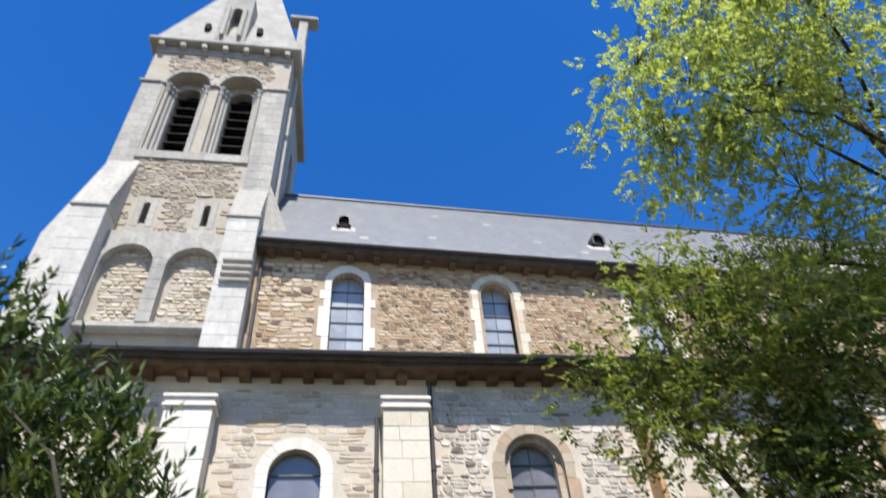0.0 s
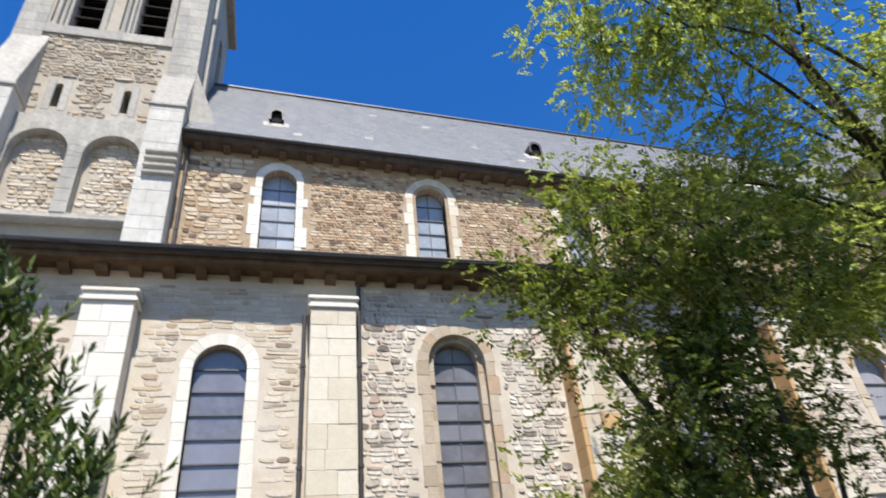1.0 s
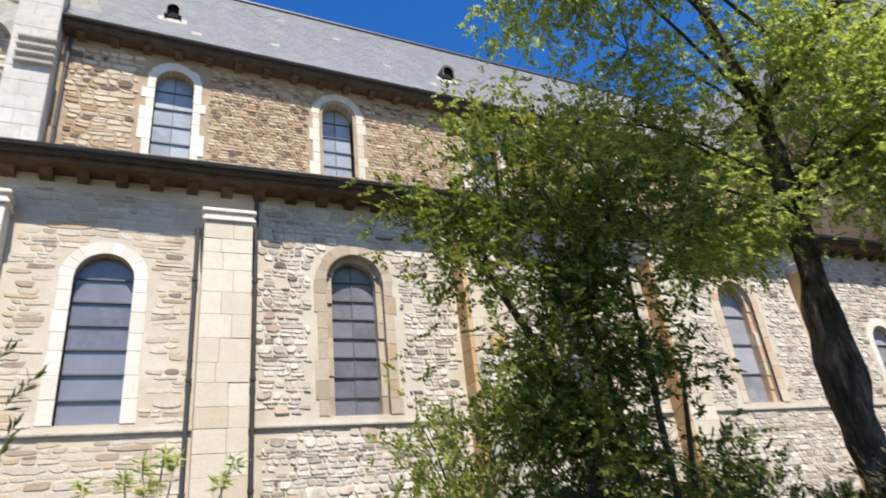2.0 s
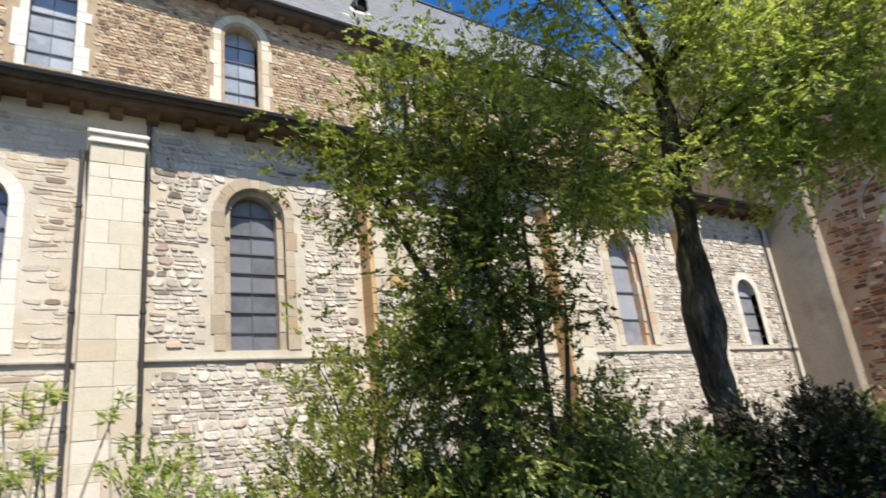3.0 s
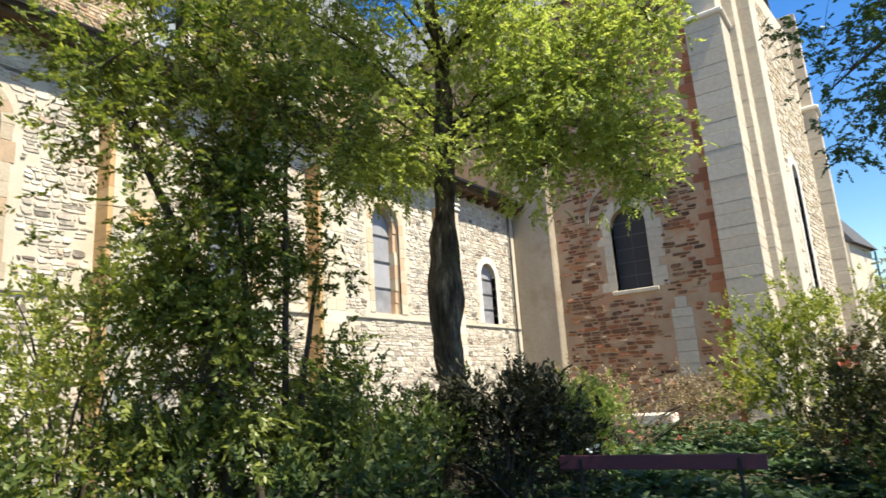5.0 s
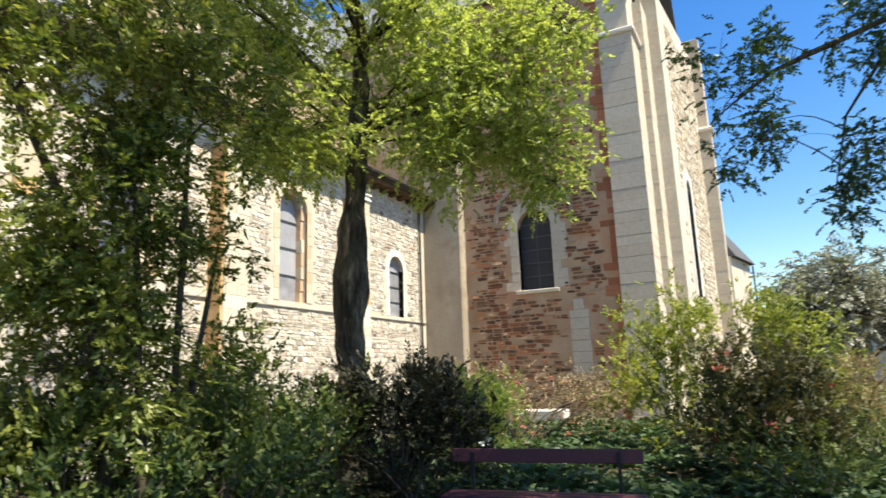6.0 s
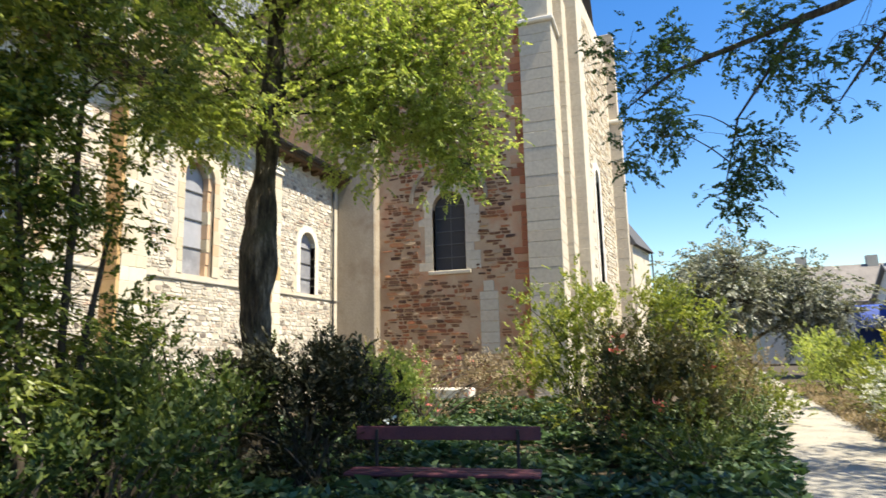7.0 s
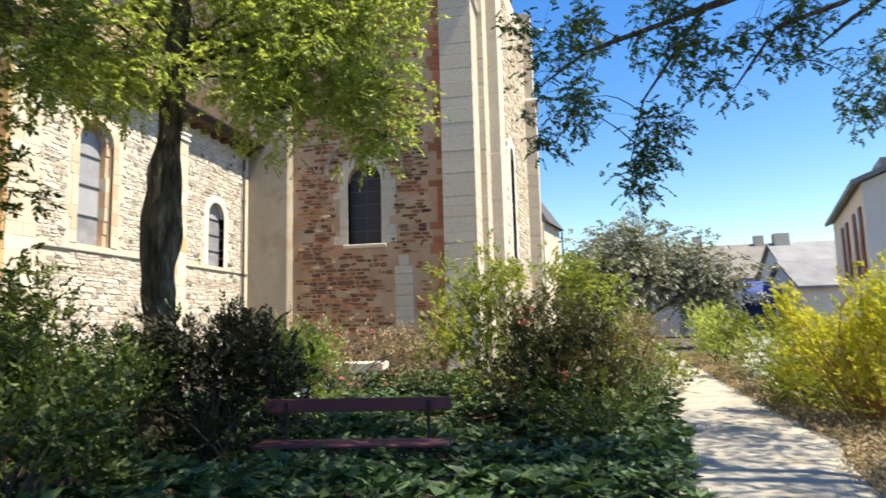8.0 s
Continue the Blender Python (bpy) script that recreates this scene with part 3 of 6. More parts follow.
def slate_roof(name, label, low, high, near, material=M_SLATE, width=0.26, show=0.2):
    """A slated slope between two lines: low(s) and high(s), s from 0 to 1, with every slate laid."""
    l0, l1, h0, h1 = (Vector(p) for p in (low[0], low[1], high[0], high[1]))
    nrm = (l1 - l0).cross(h0 - l0).normalized()
    if nrm.z < 0:
        nrm = -nrm
    g = Geo()
    corners = [l0, l1, h1, h0]
    g.add([tuple(c) for c in corners] + [tuple(c - nrm * 0.12) for c in corners], [(0, 1, 2, 3), (7, 6, 5, 4), (0, 4, 5, 1), (1, 5, 6, 2), (2, 6, 7, 3), (3, 7, 4, 0)])
    roof = tagged(part(name, g, M_SLATEBED), label, "roof", kind="structure")
    rnd = random.Random(len(name))
    rows = max(2, round((h0 - l0).length / show))
    cols = max(2, round((l1 - l0).length / width))
    rest = Geo()
    for r in range(rows):
        for c in range(cols):
            s0, s1 = (c + (r % 2) * 0.5) / cols, min(1.0, (c + 1 + (r % 2) * 0.5) / cols)
            if s0 >= 1:
                continue
            v0, v1 = r / rows - 0.25 / rows * rnd.uniform(0.6, 1.2), min(1.0, (r + 1) / rows)

            def at(s, v, h):
                a, b = l0.lerp(l1, s), h0.lerp(h1, s)
                return tuple(a.lerp(b, v) + nrm * h)

            e = 0.003 / width / cols
            lift = 0.016 + rnd.uniform(0, 0.005)
            rest.add([at(s0 + e, v0, lift), at(s1 - e, v0, lift), at(s1 - e, v1, 0.008), at(s0 + e, v1, 0.008), at(s0 + e, v0, 0.005), at(s1 - e, v0, 0.005)], [(0, 1, 2, 3), (4, 5, 1, 0)])
    part("slates", rest, material, roof, "overlapping blue-grey slates", tidy=False, kind="stuff")
    return roof


slate_roof("roof_aisle", "lean-to slate roof over the aisle", ((AISLE_X0, 10.4, 8.72), (AISLE_X1, 10.4, 8.72)), ((AISLE_X0, 14.5, 10.9), (AISLE_X1, 14.5, 10.9)), None, width=0.4, show=0.3)

# clerestory
CX0, CX1 = -2.1, 24.5


def eave_z(u):
    return 15.06 - 0.036 * (u + 2.2)


def ridge_z(u):
    return 20.92 - 0.043 * (u + 2.1)


CWIN = [(0.67, 0.49, 11.45, 13.75), (5.22, 0.47, 11.45, 13.55), (10.1, 0.47, 11.4, 13.4), (15.0, 0.47, 11.3, 13.2)]
cler = tagged(part("wall_clerestory", wall_with_openings(CX0, CX1, 10.5, 15.0, CWIN, on_cler, 0.7, top=lambda u: eave_z(u) - 0.25), M_CLEMORT), "tan and brown rubble stone clerestory wall above the aisle roof", "wall", kind="structure")
cblock = [("arch", c, h + 0.36, s - 0.3, sp) for c, h, s, sp in CWIN]
for i, (c, h, s, sp) in enumerate(CWIN):
    if i == 0:
        ring_of_blocks(cler, c, h, h + 0.2, s, sp, on_cler, M_WHITE, 0.02, 0.3, seed=20, uneven=0.13, lower=11.1)
    else:
        ring_of_blocks(cler, c, h + 0.1, h + 0.3, s, sp, on_cler, M_ASHLAR, 0.02, 0.2, seed=20 + i, uneven=0.1, lower=11.1)
        ring_of_blocks(cler, c, h, h + 0.1, s, sp, on_cler, M_ASHLAR, -0.1, 0.35, seed=30 + i, lower=11.1)
    glazed_window("window_%d" % (6 + i), "round-headed clerestory window with pale leaded panes", c, h - 0.01, s, sp, on_cler, 0.3 if i == 0 else 0.36, M_PALEGLASS, 5, 40 + i)
ceaves = thing("nave_eaves", "dark timber nave eaves with a zinc gutter", "eaves", kind="structure")


def slope_box(x0, x1, d0, d1, lo, hi, put):
    g = Geo()
    g.add([put(u, d, eave_z(u) + h) for u in (x0, x1) for d, h in ((d0, lo), (d1, lo), (d1, hi), (d0, hi))], [(0, 1, 2, 3), (7, 6, 5, 4), (0, 4, 5, 1), (1, 5, 6, 2), (2, 6, 7, 3), (3, 7, 4, 0)])
    return g


part("soffit_board", slope_box(CX0, CX1, -0.46, 0.2, -0.25, -0.2, on_cler), M_WOOD, ceaves)
part("fascia", slope_box(CX0, CX1, -0.46, -0.42, -0.2, -0.05, on_cler), M_WOOD, ceaves)
x = CX0 + 0.3
while x < CX1 - 0.2:
    g = Geo()
    g.box((x, -0.36, eave_z(x) - 0.36), (x + 0.2, 0.05, eave_z(x) - 0.27), on_cler, 0.01)
    part("corbel", g, M_CORBEL, ceaves)
    x += 0.8
part("gutter", gutter_profile(on_cler, CX0 - 0.1, CX1, -0.53, eave_z(CX0), eave_z(CX1)), M_ZINC, ceaves)
downpipe(-1.95, 14.4, 11.0, 14.8, "thin zinc downpipe on the clerestory wall")
nave_roof = slate_roof("roof_nave", "steep blue-grey slate nave roof with small vents", ((CX0, 13.98, eave_z(CX0)), (CX1, 13.98, eave_z(CX1))), ((CX0, 17.8, ridge_z(CX0)), (CX1, 17.8, ridge_z(CX1))), None, width=0.24, show=0.17)
slate_roof("roof_nave_back", "far slope of the slate nave roof", ((CX0, 21.6, eave_z(CX0)), (CX1, 21.6, eave_z(CX1))), ((CX0, 17.8, ridge_z(CX0)), (CX1, 17.8, ridge_z(CX1))), None, width=0.8, show=0.5)
g = Geo()
g.tube([(CX0, 17.8, ridge_z(CX0) + 0.02), (CX1, 17.8, ridge_z(CX1) + 0.02)], [0.09, 0.09], 8)
tagged(part("ridge_capping", g, M_ZINC), "dark zinc ridge capping along the nave roof", "ridge", kind="structure")


def roof_vent(u, k):
    """A little hooded vent standing on the nave slope."""
    d = 13.98 + (17.8 - 13.98) * k
    z = eave_z(u) + (ridge_z(u) - eave_z(u)) * k
    v = thing("roof_vent", "small hooded roof vent with pale flashing on slate", "roof vent", "nave roof vents", at=(u, d, z))

    def put(a, b, c):
        return (a, b, c)

    g = Geo()
    out = arch_points(0, 0.24, 0.0, 0.26, 8)
    inn = arch_points(0, 0.17, 0.0, 0.24, 8)
    n = len(out)
    vs = [put(a, -0.22, c) for a, c in out] + [put(a, -0.22, c) for a, c in inn] + [put(a * 0.9, 0.5, c * 0.9 + 0.12) for a, c in out]
    fs = [(i, i + 1, i + 1 + n, i + n) for i in range(n - 1)] + [(i, i + 2 * n, i + 1 + 2 * n, i + 1) for i in range(n - 1)]
    g.add(vs, fs)
    part("hood", g, M_ZINC, v)
    g = Geo()
    g.prism(inn, -0.1, 0.1, put)
    # black plug gives the shade under the hood as colour
    part("opening", g, M_DARK, v)
    g = Geo()
    sl = (ridge_z(0) - eave_z(0)) / 3.82
    g.add([(-0.4, -0.24, -0.24 * sl + 0.06), (0.4, -0.24, -0.24 * sl + 0.06), (0.4, 0.02, 0.02 * sl + 0.06), (-0.4, 0.02, 0.02 * sl + 0.06), (-0.4, -0.24, -0.24 * sl - 0.05), (0.4, -0.24, -0.24 * sl - 0.05), (0.4, 0.02, 0.02 * sl - 0.05), (-0.4, 0.02, 0.02 * sl - 0.05)], [(0, 1, 2, 3), (7, 6, 5, 4), (0, 4, 5, 1), (1, 5, 6, 2), (2, 6, 7, 3), (3, 7, 4, 0)])
    part("flashing", g, M_TOWASH, v)


for u, k in ((3.4, 0.22), (7.2, 0.3), (1.1, 0.12), (5.8, 0.62), (8.6, 0.15), (3.9, 0.75), (12.2, 0.4)):
    y, z = 13.98 + 3.82 * k, eave_z(u) + (ridge_z(u) - eave_z(u)) * k
    sl = 1.53
    g = Geo()
    g.add([(u + a, y + b, z + b * sl + h) for h in (-0.02, 0.06) for a, b in ((-0.14, -0.05), (0.12, -0.06), (0.15, 0.05), (-0.1, 0.06))], [(3, 2, 1, 0), (4, 5, 6, 7), (0, 1, 5, 4), (1, 2, 6, 5), (2, 3, 7, 6), (3, 0, 4, 7)])
    part("repair_slate", g, M_TOWASH, nave_roof)
roof_vent(0.42, 0.285)
roof_vent(9.42, 0.3)
roof_vent(18.4, 0.3)

# ---- tower ----
TX0, TX1, TY0, TY1 = -7.55, -2.12, 14.5, 20.0


def on_tower(u, d, z):
    return (u, TY0 + d, z)


LOUV = [(-5.86, 0.45, 19.35, 23.35), (-3.87, 0.45, 19.35, 23.35)]
RECESS = [(c, 0.82, s, sp) for c, h, s, sp in LOUV]


def in_recess(u, d, z):
    return (u, TY0 + 0.5 + d, z)


def on_east(u, d, z):
    return (TX1 - d, u, z)


tower = thing("bell_tower", "grey limestone and rubble bell tower with paired louvred openings", "tower", kind="structure")
front = part("front_wall", wall_with_openings(TX0, TX1, 8.0, 26.0, [(-5.8, 0.1, 15.9, 16.75), (-3.95, 0.1, 15.9, 16.75)] + RECESS, on_tower, 0.5), M_TOWMORT, tower, "rubble stone belfry wall")
part("inner_wall", wall_with_openings(TX0 + 0.3, TX1 - 0.92, 18.6, 24.9, LOUV, in_recess, 0.4), M_TOWASH, tower)
for nm, a, b in (("side_wall", (TX0, TY0 + 0.9, 8), (TX0 + 0.9, TY1, 26)), ("rear_wall", (TX0 + 0.9, TY1 - 0.9, 8), (TX1 - 0.9, TY1, 26))):
    g = Geo()
    g.box(a, b)
    part(nm, g, M_TOWASH, tower)
EASTWIN = [(TY0 + 1.95, 0.5, 19.35, 23.35), (TY0 + 3.75, 0.5, 19.35, 23.35)]
part("side_wall", wall_with_openings(TY0 + 0.5, TY1, 8.0, 26.0, EASTWIN, on_east, 0.9), M_TOWASH, tower)
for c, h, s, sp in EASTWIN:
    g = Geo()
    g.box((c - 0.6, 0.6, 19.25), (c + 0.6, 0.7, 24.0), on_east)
    # black sheet in place of the belfry's inner shade
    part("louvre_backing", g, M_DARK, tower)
BLIND = [(-5.7, 0.72, 12.0, 14.05), (-3.87, 0.72, 12.0, 14.0)]
# projecting skin of the lower stage, with two blind arches
skin = part("lower_stage", wall_with_openings(-6.6, -3.1, 11.9, 15.3, BLIND, lambda u, d, z: (u, TY0 - 0.3 + d, z), 0.295), M_TOWASH, tower, "pale stone blind arcade")
tblock = [("arch", c, h + 0.06, s, sp) for c, h, s, sp in LOUV]
for c, h, s, sp in BLIND:
    ring_of_blocks(tower, c, h, h + 0.24, s, sp, lambda u, d, z: (u, TY0 - 0.3 + d, z), M_TOWASH, 0.02, 0.05, seed=50)
rubble(tower, -6.4, -3.1, 12.0, 14.9, [("rect", -4.98, -4.59, 11, 15.0)], on_tower, M_AISLE, 61, course=(0.1, 0.17), length=(0.15, 0.36))
rubble(tower, -6.75, -3.05, 15.35, 18.95, [("rect", -6.15, -5.5, 15.5, 17.1), ("rect", -4.3, -3.62, 15.5, 17.1)], on_tower, M_TOW, 62, course=(0.1, 0.17), length=(0.18, 0.45))
rubble(tower, -7.0, -2.6, 23.6, 25.5, [("arch", -5.86, 1.02, 22, 23.4), ("arch", -3.87, 1.02, 22, 23.4)], on_tower, M_TOW, 63, course=(0.1, 0.16), length=(0.18, 0.4))
for c in (-5.8, -3.95):
    for s in (-1, 1):
        g = Geo()
        g.box((c + (s * 0.1 if s > 0 else -0.32), -0.03, 15.75), (c + (0.32 if s > 0 else -0.1), 0.1, 17.0), on_tower, 0.02)
        part("slit_jamb", g, M_TOWASH, tower)
    g = Geo()
    g.box((c - 0.45, -0.05, 15.5), (c + 0.45, 0.1, 15.74), on_tower, 0.02)
    part("slit_sill", g, M_TOWASH, tower)
    g = Geo()
    g.box((c - 0.14, 0.5, 15.8), (c + 0.14, 0.6, 17.0), on_tower)
    # black board closes the slit and paints its depth as shade
    part("slit_backing", g, M_DARK, tower)
# plain ashlar margins
for a, b, z0, z1, o in ((TX0, -6.75, 15.4, 23.35, 0.02), (-3.0, TX1, 15.4, 23.35, 0.02), (-6.75, -3.0, 18.95, 19.33, 0.06), (TX0, TX1, 25.5, 25.95, 0.03)):
    z = z0
    k = 0
    while z < z1 - 0.02:
        h = min(0.4, z1 - z)
        cut = [a, a + (b - a) * (0.35 if k % 2 else 0.6), b]
        for u0, u1 in zip(cut, cut[1:]):
            g = Geo()
            g.box((u0 + 0.0015, -o - 0.02, z + 0.0015), (u1 - 0.0015, 0.02, z + h - 0.0015), on_tower, 0.005)
            part("ashlar_block", g, M_TOWASH, tower)
        z += h
        k += 1
# belfry openings: moulded arches, columns, louvres
for c, h, s, sp in LOUV:
    ring_of_blocks(tower, c, h + 0.01, h + 0.12, s, sp, in_recess, M_TOWASH, 0.03, 0.2, seed=70, jamb=0.5, arch_n=9)
    ring_of_blocks(tower, c, 0.82, 0.98, 23.35, 23.37, on_tower, M_TOWASH, 0.1, 0.05, seed=71, arch_n=13)
    for k, deep in ((-0.72, 0.08), (-0.62, 0.24), (-0.53, 0.38), (0.72, 0.08), (0.62, 0.24), (0.53, 0.38)):
        g = Geo()
        g.tube([on_tower(c + k, deep, z) for z in (19.37, 19.51, 19.55, 22.95)], [0.11, 0.11, 0.075, 0.07], 10)
        part("column", g, M_TOWASH, tower)
        g = Geo()
        g.tube([on_tower(c + k, deep, z) for z in (22.95, 23.01, 23.13, 23.3)], [0.075, 0.1, 0.1, 0.15], 8)
        g.box((c + k - 0.14, deep - 0.14, 23.3), (c + k + 0.14, deep + 0.1, 23.4), on_tower, 0.02)
        part("capital", g, M_SPIRE, tower)
    z = 19.5
    while z < 23.6:
        g = Geo()
        g.add([on_tower(c + e * 0.46, d, z + o) for e in (-1, 1) for d, o in ((0.55, 0.0), (0.95, 0.32), (0.95, 0.36), (0.55, 0.04))], [(0, 1, 2, 3), (7, 6, 5, 4), (0, 4, 5, 1), (1, 5, 6, 2), (2, 6, 7, 3), (3, 7, 4, 0)])
        part("louvre", g, M_LOUVRE, tower)
        z += 0.52
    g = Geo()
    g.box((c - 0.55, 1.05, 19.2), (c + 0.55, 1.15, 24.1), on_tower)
    # black sheet paints the shade behind the louvres
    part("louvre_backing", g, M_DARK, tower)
# string courses and cornice
for z, o, h in ((23.37, 0.12, 0.13), (11.78, 0.36, 0.1)):
    for a, b in ((TX0 - 0.12, -6.86), (-4.87, -4.86), (-2.88, TX1 + 0.12)) if z > 20 else ((-6.6, -2.8),):
        g = Geo()
        g.box((a, -o, z), (b, 0.02, z + h), on_tower, 0.03)
        part("string_course", g, M_TOWASH, tower)
g = Geo()
g.box((TX0 - 0.35, -0.38, 25.98), (TX1 + 0.35, TY1 - TY0 + 0.38, 26.22), on_tower, 0.06)
part("cornice", g, M_TOWASH, tower)
for k in range(7):
    u = TX0 + 0.2 + (TX1 - TX0 - 0.4) * k / 6
    g = Geo()
    g.box((u - 0.11, -0.32, 25.68), (u + 0.11, 0.0, 25.97), on_tower, 0.03)
    part("corbel", g, M_TOWASH, tower)
# spire with a lucarne
cx, cy = (TX0 + TX1) / 2, (TY0 + TY1) / 2
g = Geo()
a = 2.95
g.add([(cx - a, cy - a, 26.2), (cx + a, cy - a, 26.2), (cx + a, cy + a, 26.2), (cx - a, cy + a, 26.2), (cx, cy, 40)], [(0, 1, 4), (1, 2, 4), (2, 3, 4), (3, 0, 4), (3, 2, 1, 0)])
part("spire", g, M_SPIRE, tower, "grey stone spire")
SPY = TY0 - 0.3


def on_lucarne(u, d, z):
    return (cx + u, SPY + 0.15 + d, z)


g = wall_with_openings(-0.62, 0.62, 26.25, 30.4, [(0, 0.2, 27.0, 29.2)], on_lucarne, 1.2)
part("lucarne", g, M_SPIRE, tower, "arched stone lucarne on the spire")
g = Geo()
g.box((-0.3, 0.7, 26.9), (0.3, 0.8, 29.6), on_lucarne)
# black sheet for the shade within the lucarne
part("lucarne_dark", g, M_DARK, tower)
for s in (-1, 1):
    g = Geo()
    g.tube([on_lucarne(s * 0.36, -0.08, 26.9), on_lucarne(s * 0.36, -0.08, 29.2)], [0.1, 0.09], 8)
    part("lucarne_column", g, M_TOWASH, tower)
    g = Geo()
    g.box((s * 1.1 - 0.12, 0.1, 27.6), (s * 1.1 + 0.12, 0.9, 28.1), on_lucarne, 0.04)
    # black block on the spire face, painted shade instead of a hole
    part("spire_opening", g, M_DARK, tower)
g = Geo()
g.box((TX1 - 0.2, TY0 + 0.55, 26.2), (TX1 + 0.36, TY0 + 1.1, 28.0), None, 0.03)
g.box((TX1 - 0.12, TY0 + 0.62, 28.0), (TX1 + 0.3, TY0 + 1.03, 30.3), None, 0.03)
g.box((TX1 - 0.55, TY0 + 0.5, 30.3), (TX1 + 0.75, TY0 + 1.15, 30.5), None, 0.03)
g.box((TX1 - 0.1, TY0 + 0.65, 30.5), (TX1 + 0.25, TY0 + 1.0, 30.75), None, 0.03)
part("corner_pinnacle", g, M_TOWASH, tower)


def tower_buttress(u0, u1, front_d, cap, top, low, gab=False):
    """A buttress in ashlar courses with a sloped weathering."""
    g = Geo()
    z = low
    k = 0
    while z < cap - 0.02:
        h = min(0.42, cap - z)
        o = 0.004 * (k % 3)
        cut = [u0, u0 + (u1 - u0) * (0.4 if k % 2 else 0.62), u1]
        for a, b in zip(cut, cut[1:]):
            gg = Geo()
            gg.box((a + 0.0015, -front_d - o, z + 0.0015), (b - 0.0015, 0.01, z + h - 0.0015), on_tower, 0.005)
            part("buttress_block", gg, M_TOWBUT, tower)
        z += h
        k += 1
    g.box((u0 - 0.05, -front_d - 0.06, cap), (u1 + 0.05, 0.0, cap + 0.12), on_tower, 0.02)
    part("buttress_string", g, M_TOWASH, tower)
    g = Geo()
    prof = [(-front_d - 0.02, cap + 0.12), (0.02, cap + 0.12), (0.02, top)]
    g.add([on_tower(u, d, z) for u in (u0, u1) for d, z in prof], [(0, 1, 2), (5, 4, 3), (0, 3, 4, 1), (1, 4, 5, 2), (2, 5, 3, 0)])
    part("buttress_weathering", g, M_TOWASH, tower)


tower_buttress(-7.5, -6.5, 0.9, 15.7, 18.9, 8.5)
tower_buttress(-3.1, -2.15, 0.6, 15.8, 17.8, 8.5)
for z in (13.2, 13.45, 13.7, 13.95):
    g = Geo()
    g.box((-2.95, -0.72, z), (-2.1, -0.55, z + 0.12), on_tower, 0.03)
    part("buttress_moulding", g, M_TOWASH, tower)
g = Geo()
g.add([(x, y, z) for y in (TY0 + 0.1, TY0 + 1.3) for x, z in ((TX0 - 1.0, 8), (TX0, 8), (TX0, 18.9), (TX0 - 1.0, 15.4))], [(0, 1, 2, 3), (7, 6, 5, 4), (0, 4, 5, 1), (1, 5, 6, 2), (2, 6, 7, 3), (3, 7, 4, 0)])
part("side_buttress", g, M_TOWBUT, tower)
g = Geo()
g.add([(x, y, z) for y in (TY0 + 0.0, TY0 + 0.6) for x, z in ((TX1, 15.0), (TX1 + 0.75, 15.0), (TX1 + 0.75, 15.9), (TX1, 18.0))], [(0, 1, 2, 3), (7, 6, 5, 4), (0, 4, 5, 1), (1, 5, 6, 2), (2, 6, 7, 3), (3, 7, 4, 0)])
part("side_weathering", g, M_TOWASH, tower)
g = Geo()
g.box((TX1 - 0.3, TY0 + 0.9, 18), (TX1 + 0.16, TY0 + 1.3, 26.0))
part("stair_shaft", g, M_TOWASH, tower)

# ---- transept ----
TWIN = [(6.45, 0.66, 4.78, 7.2)]
tran = tagged(part("wall_transept", wall_with_openings(3.3, 22.0, -0.3, 17.0, TWIN, on_transept, 0.8), M_REDMORT), "red-brown rubble stone transept wall with ochre mortar", "wall", kind="structure")
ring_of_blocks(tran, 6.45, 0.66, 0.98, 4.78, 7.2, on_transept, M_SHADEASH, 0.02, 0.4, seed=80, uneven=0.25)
ring_of_blocks(tran, 6.45, 1.45, 1.6, 7.45, 7.5, on_transept, M_PIER, 0.07, 0.05, seed=81, arch_n=13, name="hood_stone")
g = Geo()
g.box((5.6, -0.08, 4.62), (7.3, 0.3, 4.77), on_transept, 0.02)
part("window_ledge", g, M_SHADEASH, tran)
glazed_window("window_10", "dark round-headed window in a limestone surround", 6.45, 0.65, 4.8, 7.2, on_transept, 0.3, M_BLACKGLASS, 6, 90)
for k, (y0, y1, z0, z1) in enumerate(((4.6, 5.3, 1.6, 3.9), (4.75, 5.15, 3.9, 4.3))):
    z = z0
    while z < z1 - 0.05:
        g = Geo()
        g.box((y0, -0.03, z + 0.005), (y1, 0.05, min(z1, z + 0.4) - 0.005), on_transept, 0.015)
        part("blocking_stone", g, M_SHADEASH, tran)
        z += 0.4
z, k = 0.0, 0
rnd = random.Random(83)
while z < 16.4:
    h = rnd.uniform(0.16, 0.34)
    g = Geo()
    g.box((3.36, -0.02 - 0.008 * rnd.random(), z + 0.008), (3.36 + rnd.choice((0.26, 0.34, 0.46, 0.58)), 0.05, z + h - 0.008), on_transept, 0.012)
    part("quoin", g, M_REDBRICK, tran)
    z += h
g = Geo()
g.box((9.35, -0.45, -0.3), (11.0, 0.1, 17.0), on_transept, 0.05)
part("corner_pier", g, M_PIER, tran, "grey plastered corner pier")


